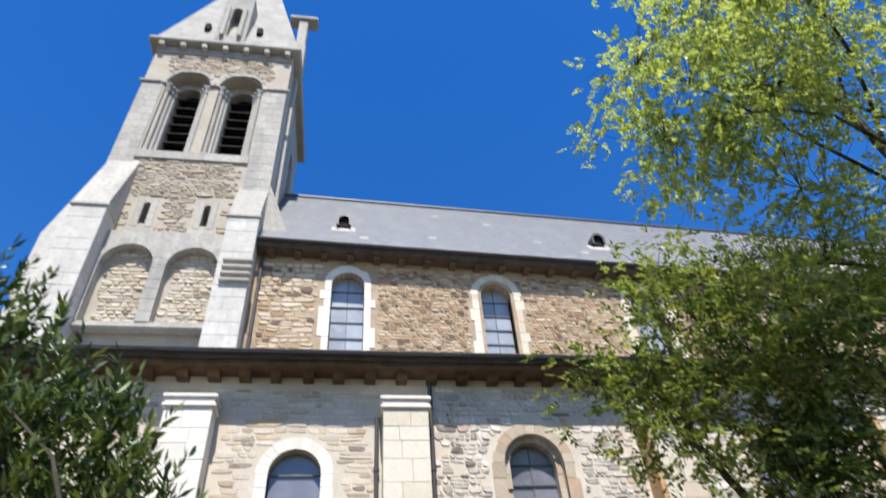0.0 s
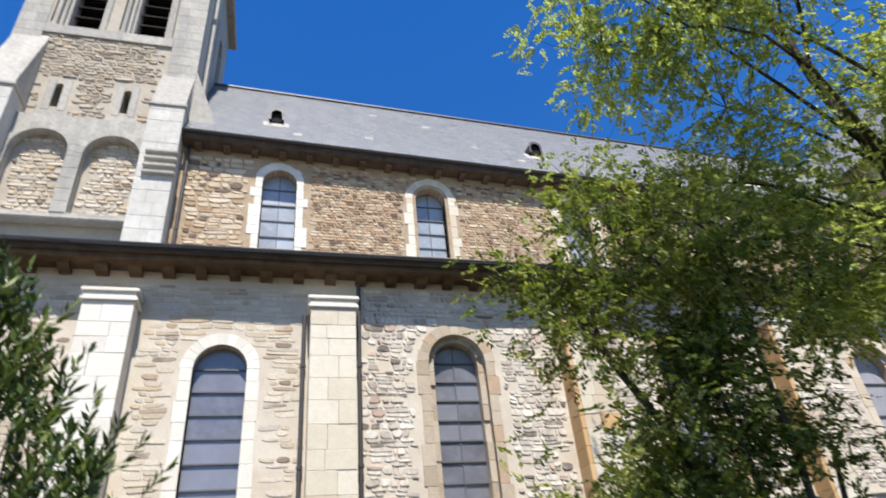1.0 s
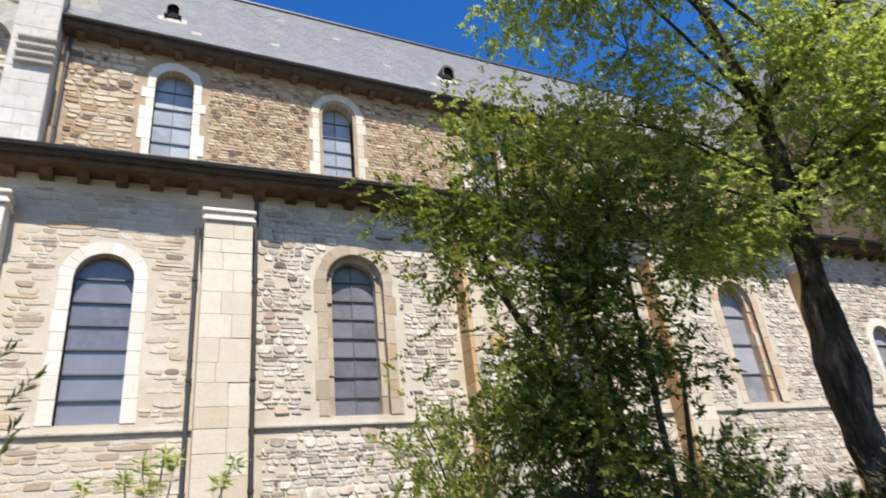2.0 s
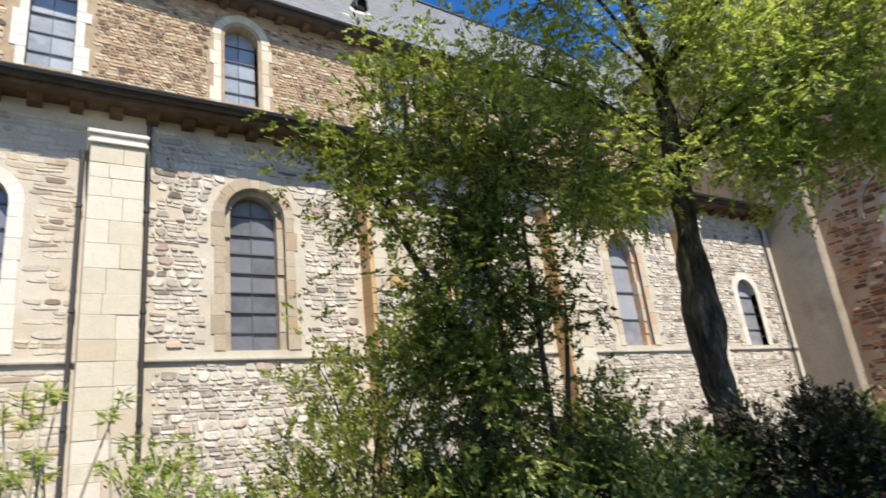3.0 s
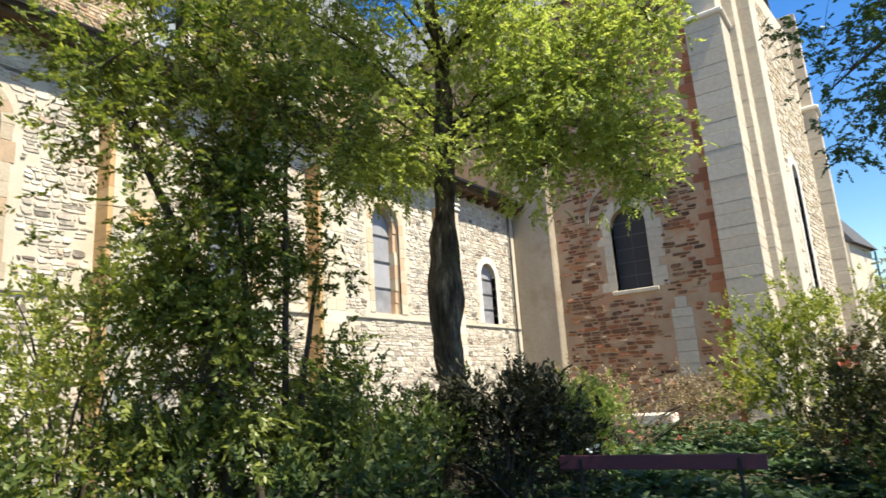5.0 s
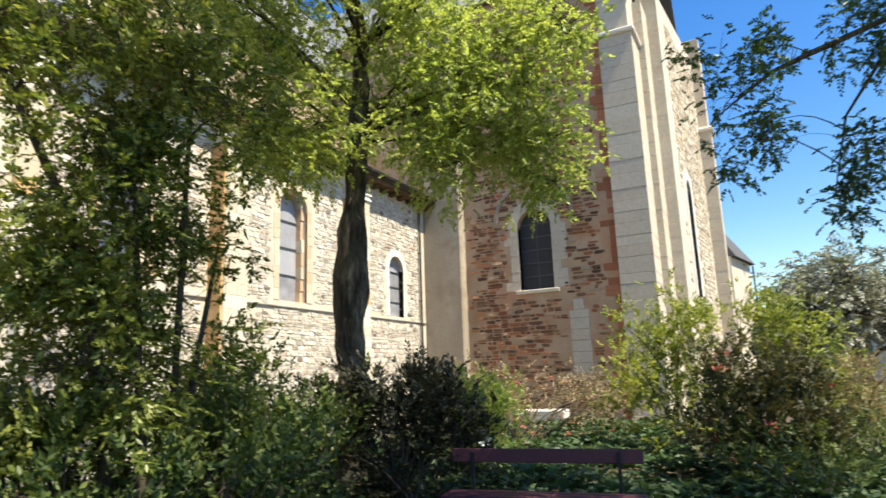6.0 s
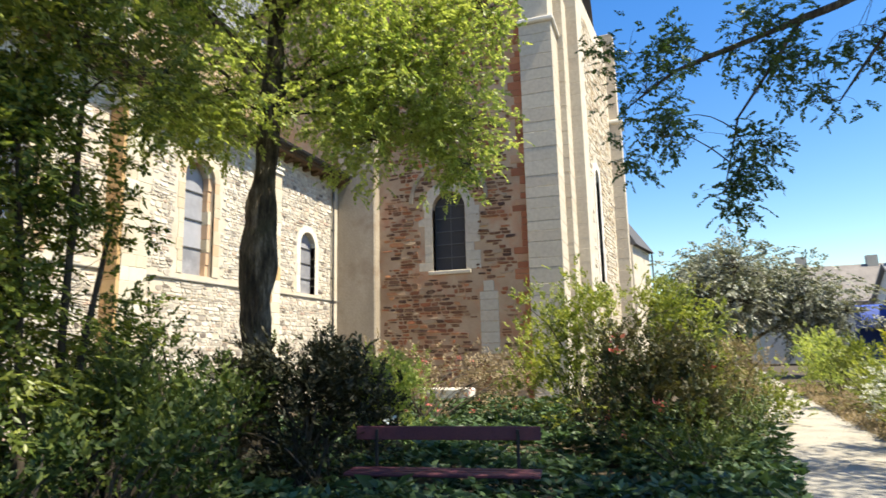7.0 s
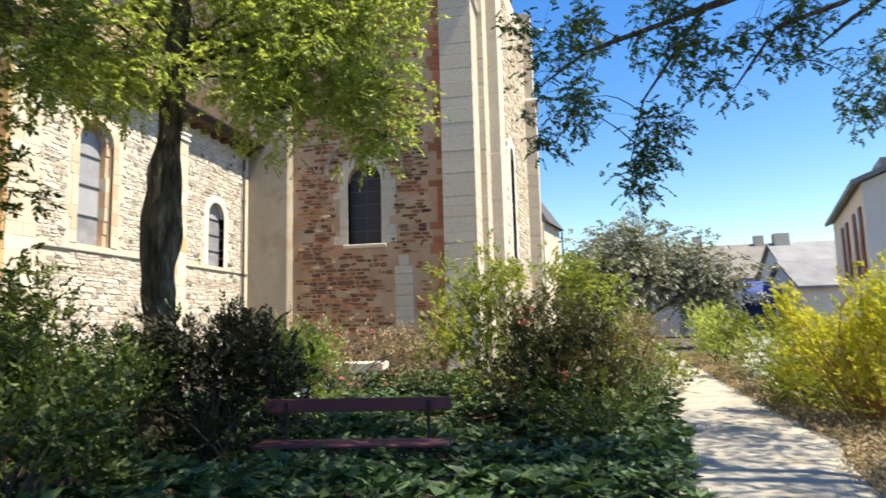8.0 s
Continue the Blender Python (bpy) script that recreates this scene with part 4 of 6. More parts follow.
def ashlar_pier(x0, x1, y0, y1, z0, z1, material, label, seed, cap=True):
    """A pier of ashlar courses, each block a part."""
    rnd = random.Random(seed)
    p = thing("buttress", label, "buttress", "transept buttresses", at=((x0 + x1) / 2, (y0 + y1) / 2, z0))
    c = Vector(((x0 + x1) / 2, (y0 + y1) / 2, z0))

    def put(a, b, z):
        return (a - c.x, b - c.y, z - c.z)

    z = z0
    while z < z1 - 0.03:
        h = min(rnd.uniform(0.35, 0.6), z1 - z)
        o = rnd.uniform(0, 0.008)
        g = Geo()
        g.box((x0 - o, y0 - o, z + 0.003), (x1, y1, z + h - 0.003), put, 0.012)
        part("ashlar_course", g, material, p)
        z += h
    if cap:
        g = Geo()
        g.box((x0 - 0.12, y0 - 0.12, z1), (x1, y1 + 0.05, z1 + 0.2), put, 0.05)
        part("cap_moulding", g, M_WHITE, p)
        g = Geo()
        g.box((x0 + 0.15, y0 + 0.1, z1 + 0.2), (x1, y1, z1 + 5), put, 0.02)
        part("upper_stage", g, material, p)
    return p


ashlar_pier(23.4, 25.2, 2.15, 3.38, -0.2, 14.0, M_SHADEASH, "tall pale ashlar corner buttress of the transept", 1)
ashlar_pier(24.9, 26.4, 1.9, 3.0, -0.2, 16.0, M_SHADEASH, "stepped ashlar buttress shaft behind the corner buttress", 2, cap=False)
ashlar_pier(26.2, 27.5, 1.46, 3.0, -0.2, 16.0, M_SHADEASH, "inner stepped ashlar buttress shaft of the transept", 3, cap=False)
SK = (0.82 - 1.46) / (33 - 26.2)


def on_south(u, d, z):
    return (u, 1.46 + SK * (u - 26.2) + d, z)


south = tagged(part("wall_transept_south", wall_with_openings(26.2, 34.0, -0.3, 17.0, [(28.6, 0.45, 4.5, 9.0)], on_south, 0.8), M_MORTAR), "sunlit pale stone south wall of the transept", "wall", kind="structure")
rubble(south, 27.0, 33.0, 0.0, 16.0, [("arch", 28.6, 0.9, 4.2, 9.0)], on_south, M_AISLE, 91, course=(0.14, 0.24), length=(0.25, 0.5))
ring_of_blocks(south, 28.6, 0.45, 0.75, 4.5, 9.0, on_south, M_WHITE, 0.03, 0.3, seed=92)
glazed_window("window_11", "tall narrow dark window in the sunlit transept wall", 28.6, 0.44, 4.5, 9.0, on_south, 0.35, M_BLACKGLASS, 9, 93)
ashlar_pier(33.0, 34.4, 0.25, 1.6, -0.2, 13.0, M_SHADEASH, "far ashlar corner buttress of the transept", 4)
# low chapel beyond
g = Geo()
ch = [(34.4, 0.15), (38.0, -0.6), (41.0, 3.0), (41.0, 8.0), (34.4, 8.0)]
g.add([(x, y, -0.3) for x, y in ch] + [(x, y, 7.0) for x, y in ch], [(4, 3, 2, 1, 0), (5, 6, 7, 8, 9)] + [(i, (i + 1) % 5, (i + 1) % 5 + 5, i + 5) for i in range(5)])
chapel = tagged(part("chapel", g, M_MORTAR), "low pale stone chapel with a dark sloping roof", "chapel")
g = Geo()
g.add([(34.4, -0.1, 6.95), (38.2, -0.9, 6.95), (41.2, 3.0, 6.95), (41.2, 8, 6.95), (34.4, 8, 6.95), (34.4, 2.6, 11.5), (36, 6, 11.8)], [(0, 1, 5), (1, 2, 6, 5), (2, 3, 6), (3, 4, 6), (4, 5, 6), (4, 0, 5), (4, 3, 2, 1, 0)])
part("chapel_roof", g, M_SLATEBED, chapel)
downpipe(38.15, -0.75, 0.0, 6.9, "zinc downpipe at the chapel corner")
g = Geo()
g.box((TRAN_X, 21.9, -0.3), (40, 22.5, 17))
tagged(part("wall_east_end", g, M_MORTAR), "plain rear stone wall closing the church", "wall", kind="structure")
slate_roof("roof_transept", "slate roof slope of the transept", ((23.3, 1.3, 17.0), (23.3, 22.0, 17.0)), ((29.5, 1.3, 23.5), (29.5, 22.0, 23.5)), None, width=0.5, show=0.4)
slate_roof("roof_transept_back", "far slate roof slope of the transept", ((35.5, 1.3, 17.0), (35.5, 22.0, 17.0)), ((29.5, 1.3, 23.5), (29.5, 22.0, 23.5)), None, width=0.9, show=0.8)

# ---- ground and path ----
g = Geo()
N = 40
for i in range(N + 1):
    for j in range(N + 1):
        x, y = -40 + 100 * i / N, -45 + 65 * j / N
        g.v.append((x, y, 0.04 * noise.noise(Vector((x * 0.3, y * 0.3, 0)))))
for i in range(N):
    for j in range(N):
        a = i * (N + 1) + j
        g.f.append((a, a + N + 1, a + N + 2, a + 1))
far = [(-1500, -1500), (1500, -1500), (1500, 1500), (-1500, 1500)]
g.add([(x, y, -0.25) for x, y in far], [(0, 1, 2, 3)])
tagged(part("ground", g, M_SOIL, tidy=False), "dark leaf-strewn garden soil", "ground", kind="structure")

PATH_L = [(-12, 1.0), (-4, -0.2), (2, -1.35), (7.9, -1.95), (11.5, -2.45), (17, -2.95), (28, -3.85), (40, -4.6), (60, -6)]
PATH_R = [(-12, -2.2), (-4, -2.6), (3, -3.3), (8.5, -3.75), (10, -4.25), (17, -4.6), (24.5, -5.15), (40, -6.4), (60, -8)]


def along(line, x):
    for (x0, y0), (x1, y1) in zip(line, line[1:]):
        if x <= x1:
            return y0 + (y1 - y0) * (x - x0) / (x1 - x0)
    return line[-1][1]


g = Geo()
steps, across = 150, 8
for i in range(steps + 1):
    x = -12 + 72 * (i / steps) ** 1.3
    w0 = along(PATH_L, x) + 0.12 * noise.noise(Vector((x * 1.1, 3, 0)))
    w1 = along(PATH_R, x) + 0.12 * noise.noise(Vector((x * 1.1, 9, 0)))
    for j in range(across + 1):
        y = w0 + (w1 - w0) * j / across
        edge = 1 - abs(2 * j / across - 1)
        g.v.append((x, y, 0.05 + 0.03 * min(1, edge * 3) + 0.02 * noise.noise(Vector((x * 2, y * 2, 0)))))
for i in range(steps):
    for j in range(across):
        a = i * (across + 1) + j
        g.f.append((a, a + 1, a + across + 2, a + across + 1))
tagged(part("garden_path", g, M_GRAVEL, smooth=True), "pale sunlit gravel garden path", "path", kind="structure")
rnd = random.Random(77)
g = Geo()
for k in range(2600):
    x = rnd.uniform(5, 26)
    y = rnd.uniform(along(PATH_R, x), along(PATH_L, x)) if rnd.random() < 0.5 else rnd.choice((along(PATH_L, x), along(PATH_R, x))) + rnd.gauss(0, 0.15)
    s = rnd.uniform(0.008, 0.028)
    g.add([(x - s, y, 0.06), (x, y - s, 0.06), (x + s, y, 0.06), (x, y + s, 0.06), (x + s * 0.2, y, 0.065 + s)], [(0, 1, 4), (1, 2, 4), (2, 3, 4), (3, 0, 4)])
tagged(part("path_pebbles", g, M_GRAVEL, tidy=False), "loose pebbles and grit on the gravel path", "gravel", kind="stuff")

# ---- plants ----


def leaf_cloud(centers, dirs, length, width, rng, droop=0.3, fold=0.25, ups=None):
    """Folded diamond leaves at the given places, one small island each."""
    n = len(centers)
    L = length * rng.uniform(0.6, 1.25, (n, 1))
    W = width * rng.uniform(0.7, 1.2, (n, 1))
    d = dirs / np.maximum(1e-6, np.linalg.norm(dirs, axis=1, keepdims=True))
    d[:, 2] -= droop * rng.uniform(0, 1, n)
    d /= np.maximum(1e-6, np.linalg.norm(d, axis=1, keepdims=True))
    side = np.cross(d, rng.normal(0, 1, (n, 3)) * 0.7 + np.array([0, 0, 1.0]) if ups is None else ups + rng.normal(0, 0.6, (n, 3)))
    side /= np.maximum(1e-6, np.linalg.norm(side, axis=1, keepdims=True))
    up = np.cross(side, d)
    mid = centers + d * L * 0.45
    v = np.stack([centers, mid + side * W / 2 - up * W * fold, centers + d * L, mid - side * W / 2 - up * W * fold], 1).reshape(-1, 3)
    f = np.empty((n, 2, 3), np.int64)
    b = np.arange(n)[:, None] * 4
    f[:, 0] = b + np.array([0, 1, 2])
    f[:, 1] = b + np.array([0, 2, 3])
    return v, f.reshape(-1, 3)


def leaf_mesh(name, v, f, material):
    me = bpy.data.meshes.new(name)
    me.vertices.add(len(v))
    me.vertices.foreach_set("co", v.astype(np.float32).ravel())
    me.loops.add(len(f) * 3)
    me.loops.foreach_set("vertex_index", f.astype(np.int32).ravel())
    me.polygons.add(len(f))
    me.polygons.foreach_set("loop_start", np.arange(0, len(f) * 3, 3, dtype=np.int32))
    me.update(calc_edges=True)
    me.materials.append(material)
    return me


def sprays(points, per, spread, rng, flat=0.6):
    """Leaf places and directions scattered about the given points."""
    k = np.repeat(points, per, axis=0)
    off = rng.normal(0, 1, k.shape) * spread
    off[:, 2] *= flat
    return k + off, off + rng.normal(0, 0.5, k.shape) * spread


def sprigs(roots, dirs, count, length, leaf, rng, flare=0.9, droop=0.4, spiral=False):
    """Shoots that carry leaves to both sides (or all round, with spiral), as one cloud of single leaves."""
    n = len(roots)
    d = dirs / np.maximum(1e-6, np.linalg.norm(dirs, axis=1, keepdims=True))
    s = np.cross(d, np.array([0, 0, 1.0]) + rng.normal(0, 0.35, (n, 3)))
    s /= np.maximum(1e-6, np.linalg.norm(s, axis=1, keepdims=True))
    u = np.cross(s, d)
    ln = length * rng.uniform(0.65, 1.25, (n, 1))
    cs, ds, us = [], [], []
    for k in range(count):
        f = 0.12 + 0.88 * k / max(1, count - 1)
        a = rng.uniform(0, math.tau, (n, 1)) if spiral else np.full((n, 1), math.pi * (k % 2))
        out = s * np.cos(a) + u * np.sin(a)
        c = roots + d * ln * f
        c[:, 2] -= droop * ln[:, 0] * f * f * 0.6
        e = d + (0 if k == count - 1 else flare) * out + rng.normal(0, 0.15, (n, 3))
        e[:, 2] -= droop * f
        cs.append(c), ds.append(e), us.append(u if not spiral else out * 0.6 + d)
    return leaf_cloud(np.vstack(cs), np.vstack(ds), leaf[0], leaf[1], rng, 0.1, 0.2, np.vstack(us))


def gappy(points, scale, level):
    """Leaves out the places where a slow noise is low, so that a crown has holes."""
    keep = [noise.noise(Vector(p) * scale) + 0.35 * noise.noise(Vector(p) * scale * 2.3) > level for p in points]
    return points[np.array(keep)]


def in_lobes(lobes, n, rng, shell=0.55):
    """Places within ellipsoids (centre, radii, weight), denser towards the skin."""
    w = np.array([l[2] for l in lobes], float)
    pick = rng.choice(len(lobes), n, p=w / w.sum())
    d = rng.normal(0, 1, (n, 3))
    d /= np.linalg.norm(d, axis=1, keepdims=True)
    r = shell + (1 - shell) * rng.uniform(0, 1, (n, 1)) ** 0.7
    r *= 1 + 0.18 * rng.normal(0, 1, (n, 1))
    c = np.array([l[0] for l in lobes], float)[pick]
    s = np.array([l[1] for l in lobes], float)[pick]
    return c + d * r * s


def limb_points(a, b, rng, bend=0.15, n=5):
    a, b = Vector(a), Vector(b)
    off = Vector(rng.normal(0, 1, 3)) * (b - a).length * bend
    off.z = abs(off.z)
    out = []
    for i in range(n + 1):
        t = i / n
        out.append(a.lerp(b, t) + off * math.sin(math.pi * t) + Vector((0, 0, (b - a).length * 0.08 * math.sin(math.pi * t))))
    return out


def stem_mesh(points, radii, base, rough=0.24, sides=14, fine=10):
    """A bent, knotty stem through the given points."""
    pts, rad = [], []
    for (a, b), (r0, r1) in zip(zip(points, points[1:]), zip(radii, radii[1:])):
        for k in range(fine):
            pts.append(Vector(a).lerp(Vector(b), k / fine))
            rad.append(r0 + (r1 - r0) * k / fine)
    pts.append(Vector(points[-1])), rad.append(radii[-1])
    g = Geo()
    mid = [p + Vector((noise.noise(p * 0.9), noise.noise(p * 0.9 + Vector((7, 0, 0))), 0)) * r * 0.22 - Vector(base) for p, r in zip(pts, rad)]
    g.tube(mid, [r * (1 + 0.35 * noise.noise(p * 1.9)) for p, r in zip(pts, rad)], sides)
    ring = [r for r in rad for _ in range(sides)]
    g.v = [tuple(Vector(q) + noise.noise_vector(Vector((q[0] * 3.5, q[1] * 3.5, q[2] * 2.2))) * r * rough) for q, r in zip(g.v, ring)]
    return g


def tree(name, label, category, base, stems, lobes, clusters, per, shoot, leaf, material, seed, droop=0.5, bark=None, twig=0.006, gap=(0.9, -0.1), limb_r=0.05, sides=14, rise=0.5, high=None, leaflets=9, spread=0.12, low=0.0):
    """Stems (points, radii), a limb towards each lobe (centre, radii, weight), twigs to the leaf clusters, and a crown of leafy shoots."""
    rng = np.random.default_rng(seed)
    t = thing(name, label, category, at=base)
    b0 = Vector(base)
    bark = bark or M_BARK
    spine = []
    for pts, radii in stems:
        part("trunk", stem_mesh(pts, radii, base, sides=sides), bark, t, smooth=True)
        spine += [Vector(a).lerp(Vector(b), q / 12) for a, b in zip(pts[1:], pts[2:]) for q in range(1, 13)]
    spine = [p for p in spine if p.z >= low]
    total = sum(l[2] for l in lobes)
    g, roots, outs = Geo(), [], []
    for lobe in lobes:
        c = Vector(lobe[0])
        flat = [(p - c).length + 2.0 * abs(c.z - p.z - rise * math.hypot(c.x - p.x, c.y - p.y)) for p in spine]
        s = spine[flat.index(min(flat))]
        tip = c + Vector((c.x - s.x, c.y - s.y, 0)).normalized() * lobe[1][0] * 0.4
        pts = limb_points(s, tip, rng, 0.09, 6)
        r = limb_r * min(1.0, 0.4 + 0.2 * (tip - s).length)
        lg = Geo()
        lg.tube([p - b0 for p in pts], [r * (1 - 0.85 * q / 6) for q in range(7)], 7)
        part("limb", lg, bark, t, smooth=True)
        n = max(4, round(clusters * lobe[2] / total))
        cl = np.array(lobe[0]) + rng.normal(0, 0.5, (n, 3)) * np.array(lobe[1])
        cl = gappy(cl, *gap)
        jn = np.array([tuple(p) for p in pts[2:]])
        for e in cl:
            q = jn[np.argmin(((jn - e) ** 2).sum(1))]
            tw = limb_points(q, e, rng, 0.12, 3)
            g.tube([p - b0 for p in tw], [twig, twig * 0.8, twig * 0.6, twig * 0.3], 3, cap=False)
            roots.append(e), outs.append(np.array(e) - q)
    part("twig_tangle", g, M_TWIG, t, tidy=False, kind="stuff")
    roots, outs = np.repeat(np.array(roots), per, 0), np.repeat(np.array(outs), per, 0)
    roots = roots + rng.normal(0, spread, roots.shape)
    dirs = outs * 0.5 + rng.normal(0, 0.35, outs.shape) * np.array([1, 1, 0.55])
    v, f = sprigs(roots - np.array(base), dirs, leaflets, shoot, leaf, rng, droop=droop)
    part("crown", leaf_mesh("crown", v, f, material), material, t)
    # extra limbs and leaves out of view, added only to shade the garden
    if high:
        crest = max(spine, key=lambda p: p.z)
        for lobe in high:
            pts = limb_points(crest, lobe[0], rng, 0.05, 6)
            lg = Geo()
            lg.tube([p - b0 for p in pts], [0.06 - 0.008 * q for q in range(7)], 7)
            part("limb", lg, bark, t, smooth=True)
        c, d = sprays(in_lobes(high, 640, rng, 0.1), 40, 0.32, rng)
        v, f = leaf_cloud(c - np.array(base), d, 0.15, 0.08, rng, droop)
        part("upper_crown", leaf_mesh("upper_crown", v, f, material), material, t, "dense high crown added out of view to shade the garden")
    return t


def shrub(name, label, base, lobes, clusters, per, spread, leaf, material, seed, stems=7, flowers=None, category="shrub", droop=0.2, group="", bark=None, shoot=0.2, leaflets=8, upright=0.5, spiral=False, ragged=None):
    """A bush: stems from the ground, leafy shoots, and flowers where it has them."""
    rng = np.random.default_rng(seed)
    t = thing(name, label, category, group, at=base)
    b0 = Vector(base)
    cl = in_lobes(lobes, clusters, rng, 0.3)
    if ragged:
        cl = gappy(cl, *ragged)
    cl[:, 2] = np.maximum(cl[:, 2], base[2] + 0.08)
    for i in range(min(stems, len(cl))):
        e = Vector(cl[i])
        s = b0 + Vector((rng.normal(0, 0.12), rng.normal(0, 0.12), -0.05))
        pts = limb_points(s, e, rng, 0.08, 4)
        g = Geo()
        g.tube([p - b0 for p in pts], [0.022, 0.018, 0.014, 0.01, 0.005], 5)
        part("stem", g, bark or M_TWIG, t, tidy=False)
    roots = np.repeat(cl, per, 0) + rng.normal(0, spread, (len(cl) * per, 3))
    roots[:, 2] = np.maximum(roots[:, 2], base[2] + 0.03)
    away = roots - np.array([b0.x, b0.y, b0.z + 0.3])
    away /= np.maximum(0.1, np.linalg.norm(away, axis=1, keepdims=True))
    dirs = away * 0.6 + rng.normal(0, 0.5, roots.shape) + np.array([0, 0, upright])
    v, f = sprigs(roots - np.array(base), dirs, leaflets, shoot, leaf, rng, droop=droop, spiral=spiral, flare=0.7 if spiral else 0.9)
    part("leaves", leaf_mesh("leaves", v, f, material), material, t)
    if flowers:
        mat, count, size = flowers
        fl = in_lobes(lobes, count, rng, 0.9)
        fl[:, 2] = np.maximum(fl[:, 2], base[2] + 0.2)
        c, d = sprays(fl, 9, size * 0.35, rng)
        v, f = leaf_cloud(c - np.array(base), d + np.array([0, 0, size * 0.3]), size, size * 0.8, rng, 0.1)
        part("flowers", leaf_mesh("flowers", v, f, mat), mat, t, "open blossoms", kind="stuff")
    return t


# the tall rough-barked tree in the middle of the garden
TB = Vector((8.85, 4.5, 0))
FORK = TB + Vector((0.08, -0.18, 7.0))
tree("garden_tree", "tall rough-barked tree with hanging yellow-green foliage", "tree", tuple(TB),
     [([TB, TB + Vector((0.02, 0.02, 0.5)), TB + Vector((0.0, 0.03, 2.4)), TB + Vector((0.0, 0.0, 3.4)), TB + Vector((0.03, -0.07, 4.5)), FORK], [0.33, 0.25, 0.225, 0.25, 0.165, 0.12]),
      ([FORK, FORK + Vector((-0.15, 0.1, 1.0)), FORK + Vector((-0.3, 0.3, 3.5)), FORK + Vector((-0.4, 0.4, 6.5))], [0.13, 0.1, 0.075, 0.03]),
      ([FORK, FORK + Vector((0.35, -0.5, 0.55)), FORK + Vector((0.6, -1.3, 1.1)), FORK + Vector((0.8, -2.2, 2.4))], [0.1, 0.075, 0.05, 0.02])],
     [((9.75, 1.85, 5.1), (0.75, 0.7, 0.55), 3.2), ((9.95, 1.75, 4.5), (0.4, 0.4, 0.35), 0.9), ((9.3, 2.15, 5.9), (0.95, 0.85, 0.8), 3.8), ((9.5, 1.5, 6.7), (0.95, 0.85, 0.85), 3.4), ((9.1, 2.9, 5.3), (0.7, 0.6, 0.5), 2), ((9.0, 3.0, 4.75), (0.7, 0.6, 0.5), 1.6), ((9.2, 3.1, 6.2), (0.9, 0.8, 0.8), 2.2),
      ((8.9, 3.2, 7.6), (1.1, 1.0, 0.9), 2.6), ((7.6, 4.9, 4.85), (0.8, 0.7, 0.5), 1.6), ((7.4, 5.0, 6.0), (0.9, 0.9, 0.8), 2), ((6.7, 5.2, 7.0), (1.0, 1.0, 0.8), 2.2), ((5.6, 5.9, 7.2), (1.1, 1.0, 0.7), 0.9),
      ((5.3, 4.2, 8.3), (1.1, 1.0, 0.8), 2.4), ((4.9, 3.7, 9.2), (1.0, 1.0, 0.8), 1.8), ((6.6, 3.6, 8.8), (1.3, 1.2, 1.0), 3), ((7.2, 4.4, 7.7), (1.2, 1.1, 0.9), 1.7), ((6.3, 3.2, 10.2), (1.5, 1.3, 1.0), 3.2), ((8.0, 3.2, 10.4), (1.6, 1.5, 1.2), 3.2),
      ((7.6, 4.6, 12.2), (1.8, 1.8, 1.4), 3), ((10.0, 4.4, 8.8), (1.4, 1.4, 1.1), 2), ((10.2, 5.4, 6.8), (1.2, 1.2, 0.9), 1.6), ((8.6, 5.8, 5.7), (1.0, 0.9, 0.7), 1.8), ((9.6, 3.9, 6.1), (0.9, 0.9, 0.8), 2.2), ((8.3, 4.9, 6.9), (0.9, 0.9, 0.7), 1.8), ((9.5, 3.6, 7.4), (1.0, 1.0, 0.8), 2), ((8.0, 4.3, 5.2), (0.7, 0.7, 0.45), 1.3)],
     2750, 6, 0.2, (0.068, 0.042), L_BRIGHT, 11, droop=0.4, gap=(1.5, -0.22), limb_r=0.036, spread=0.15, low=5.2)

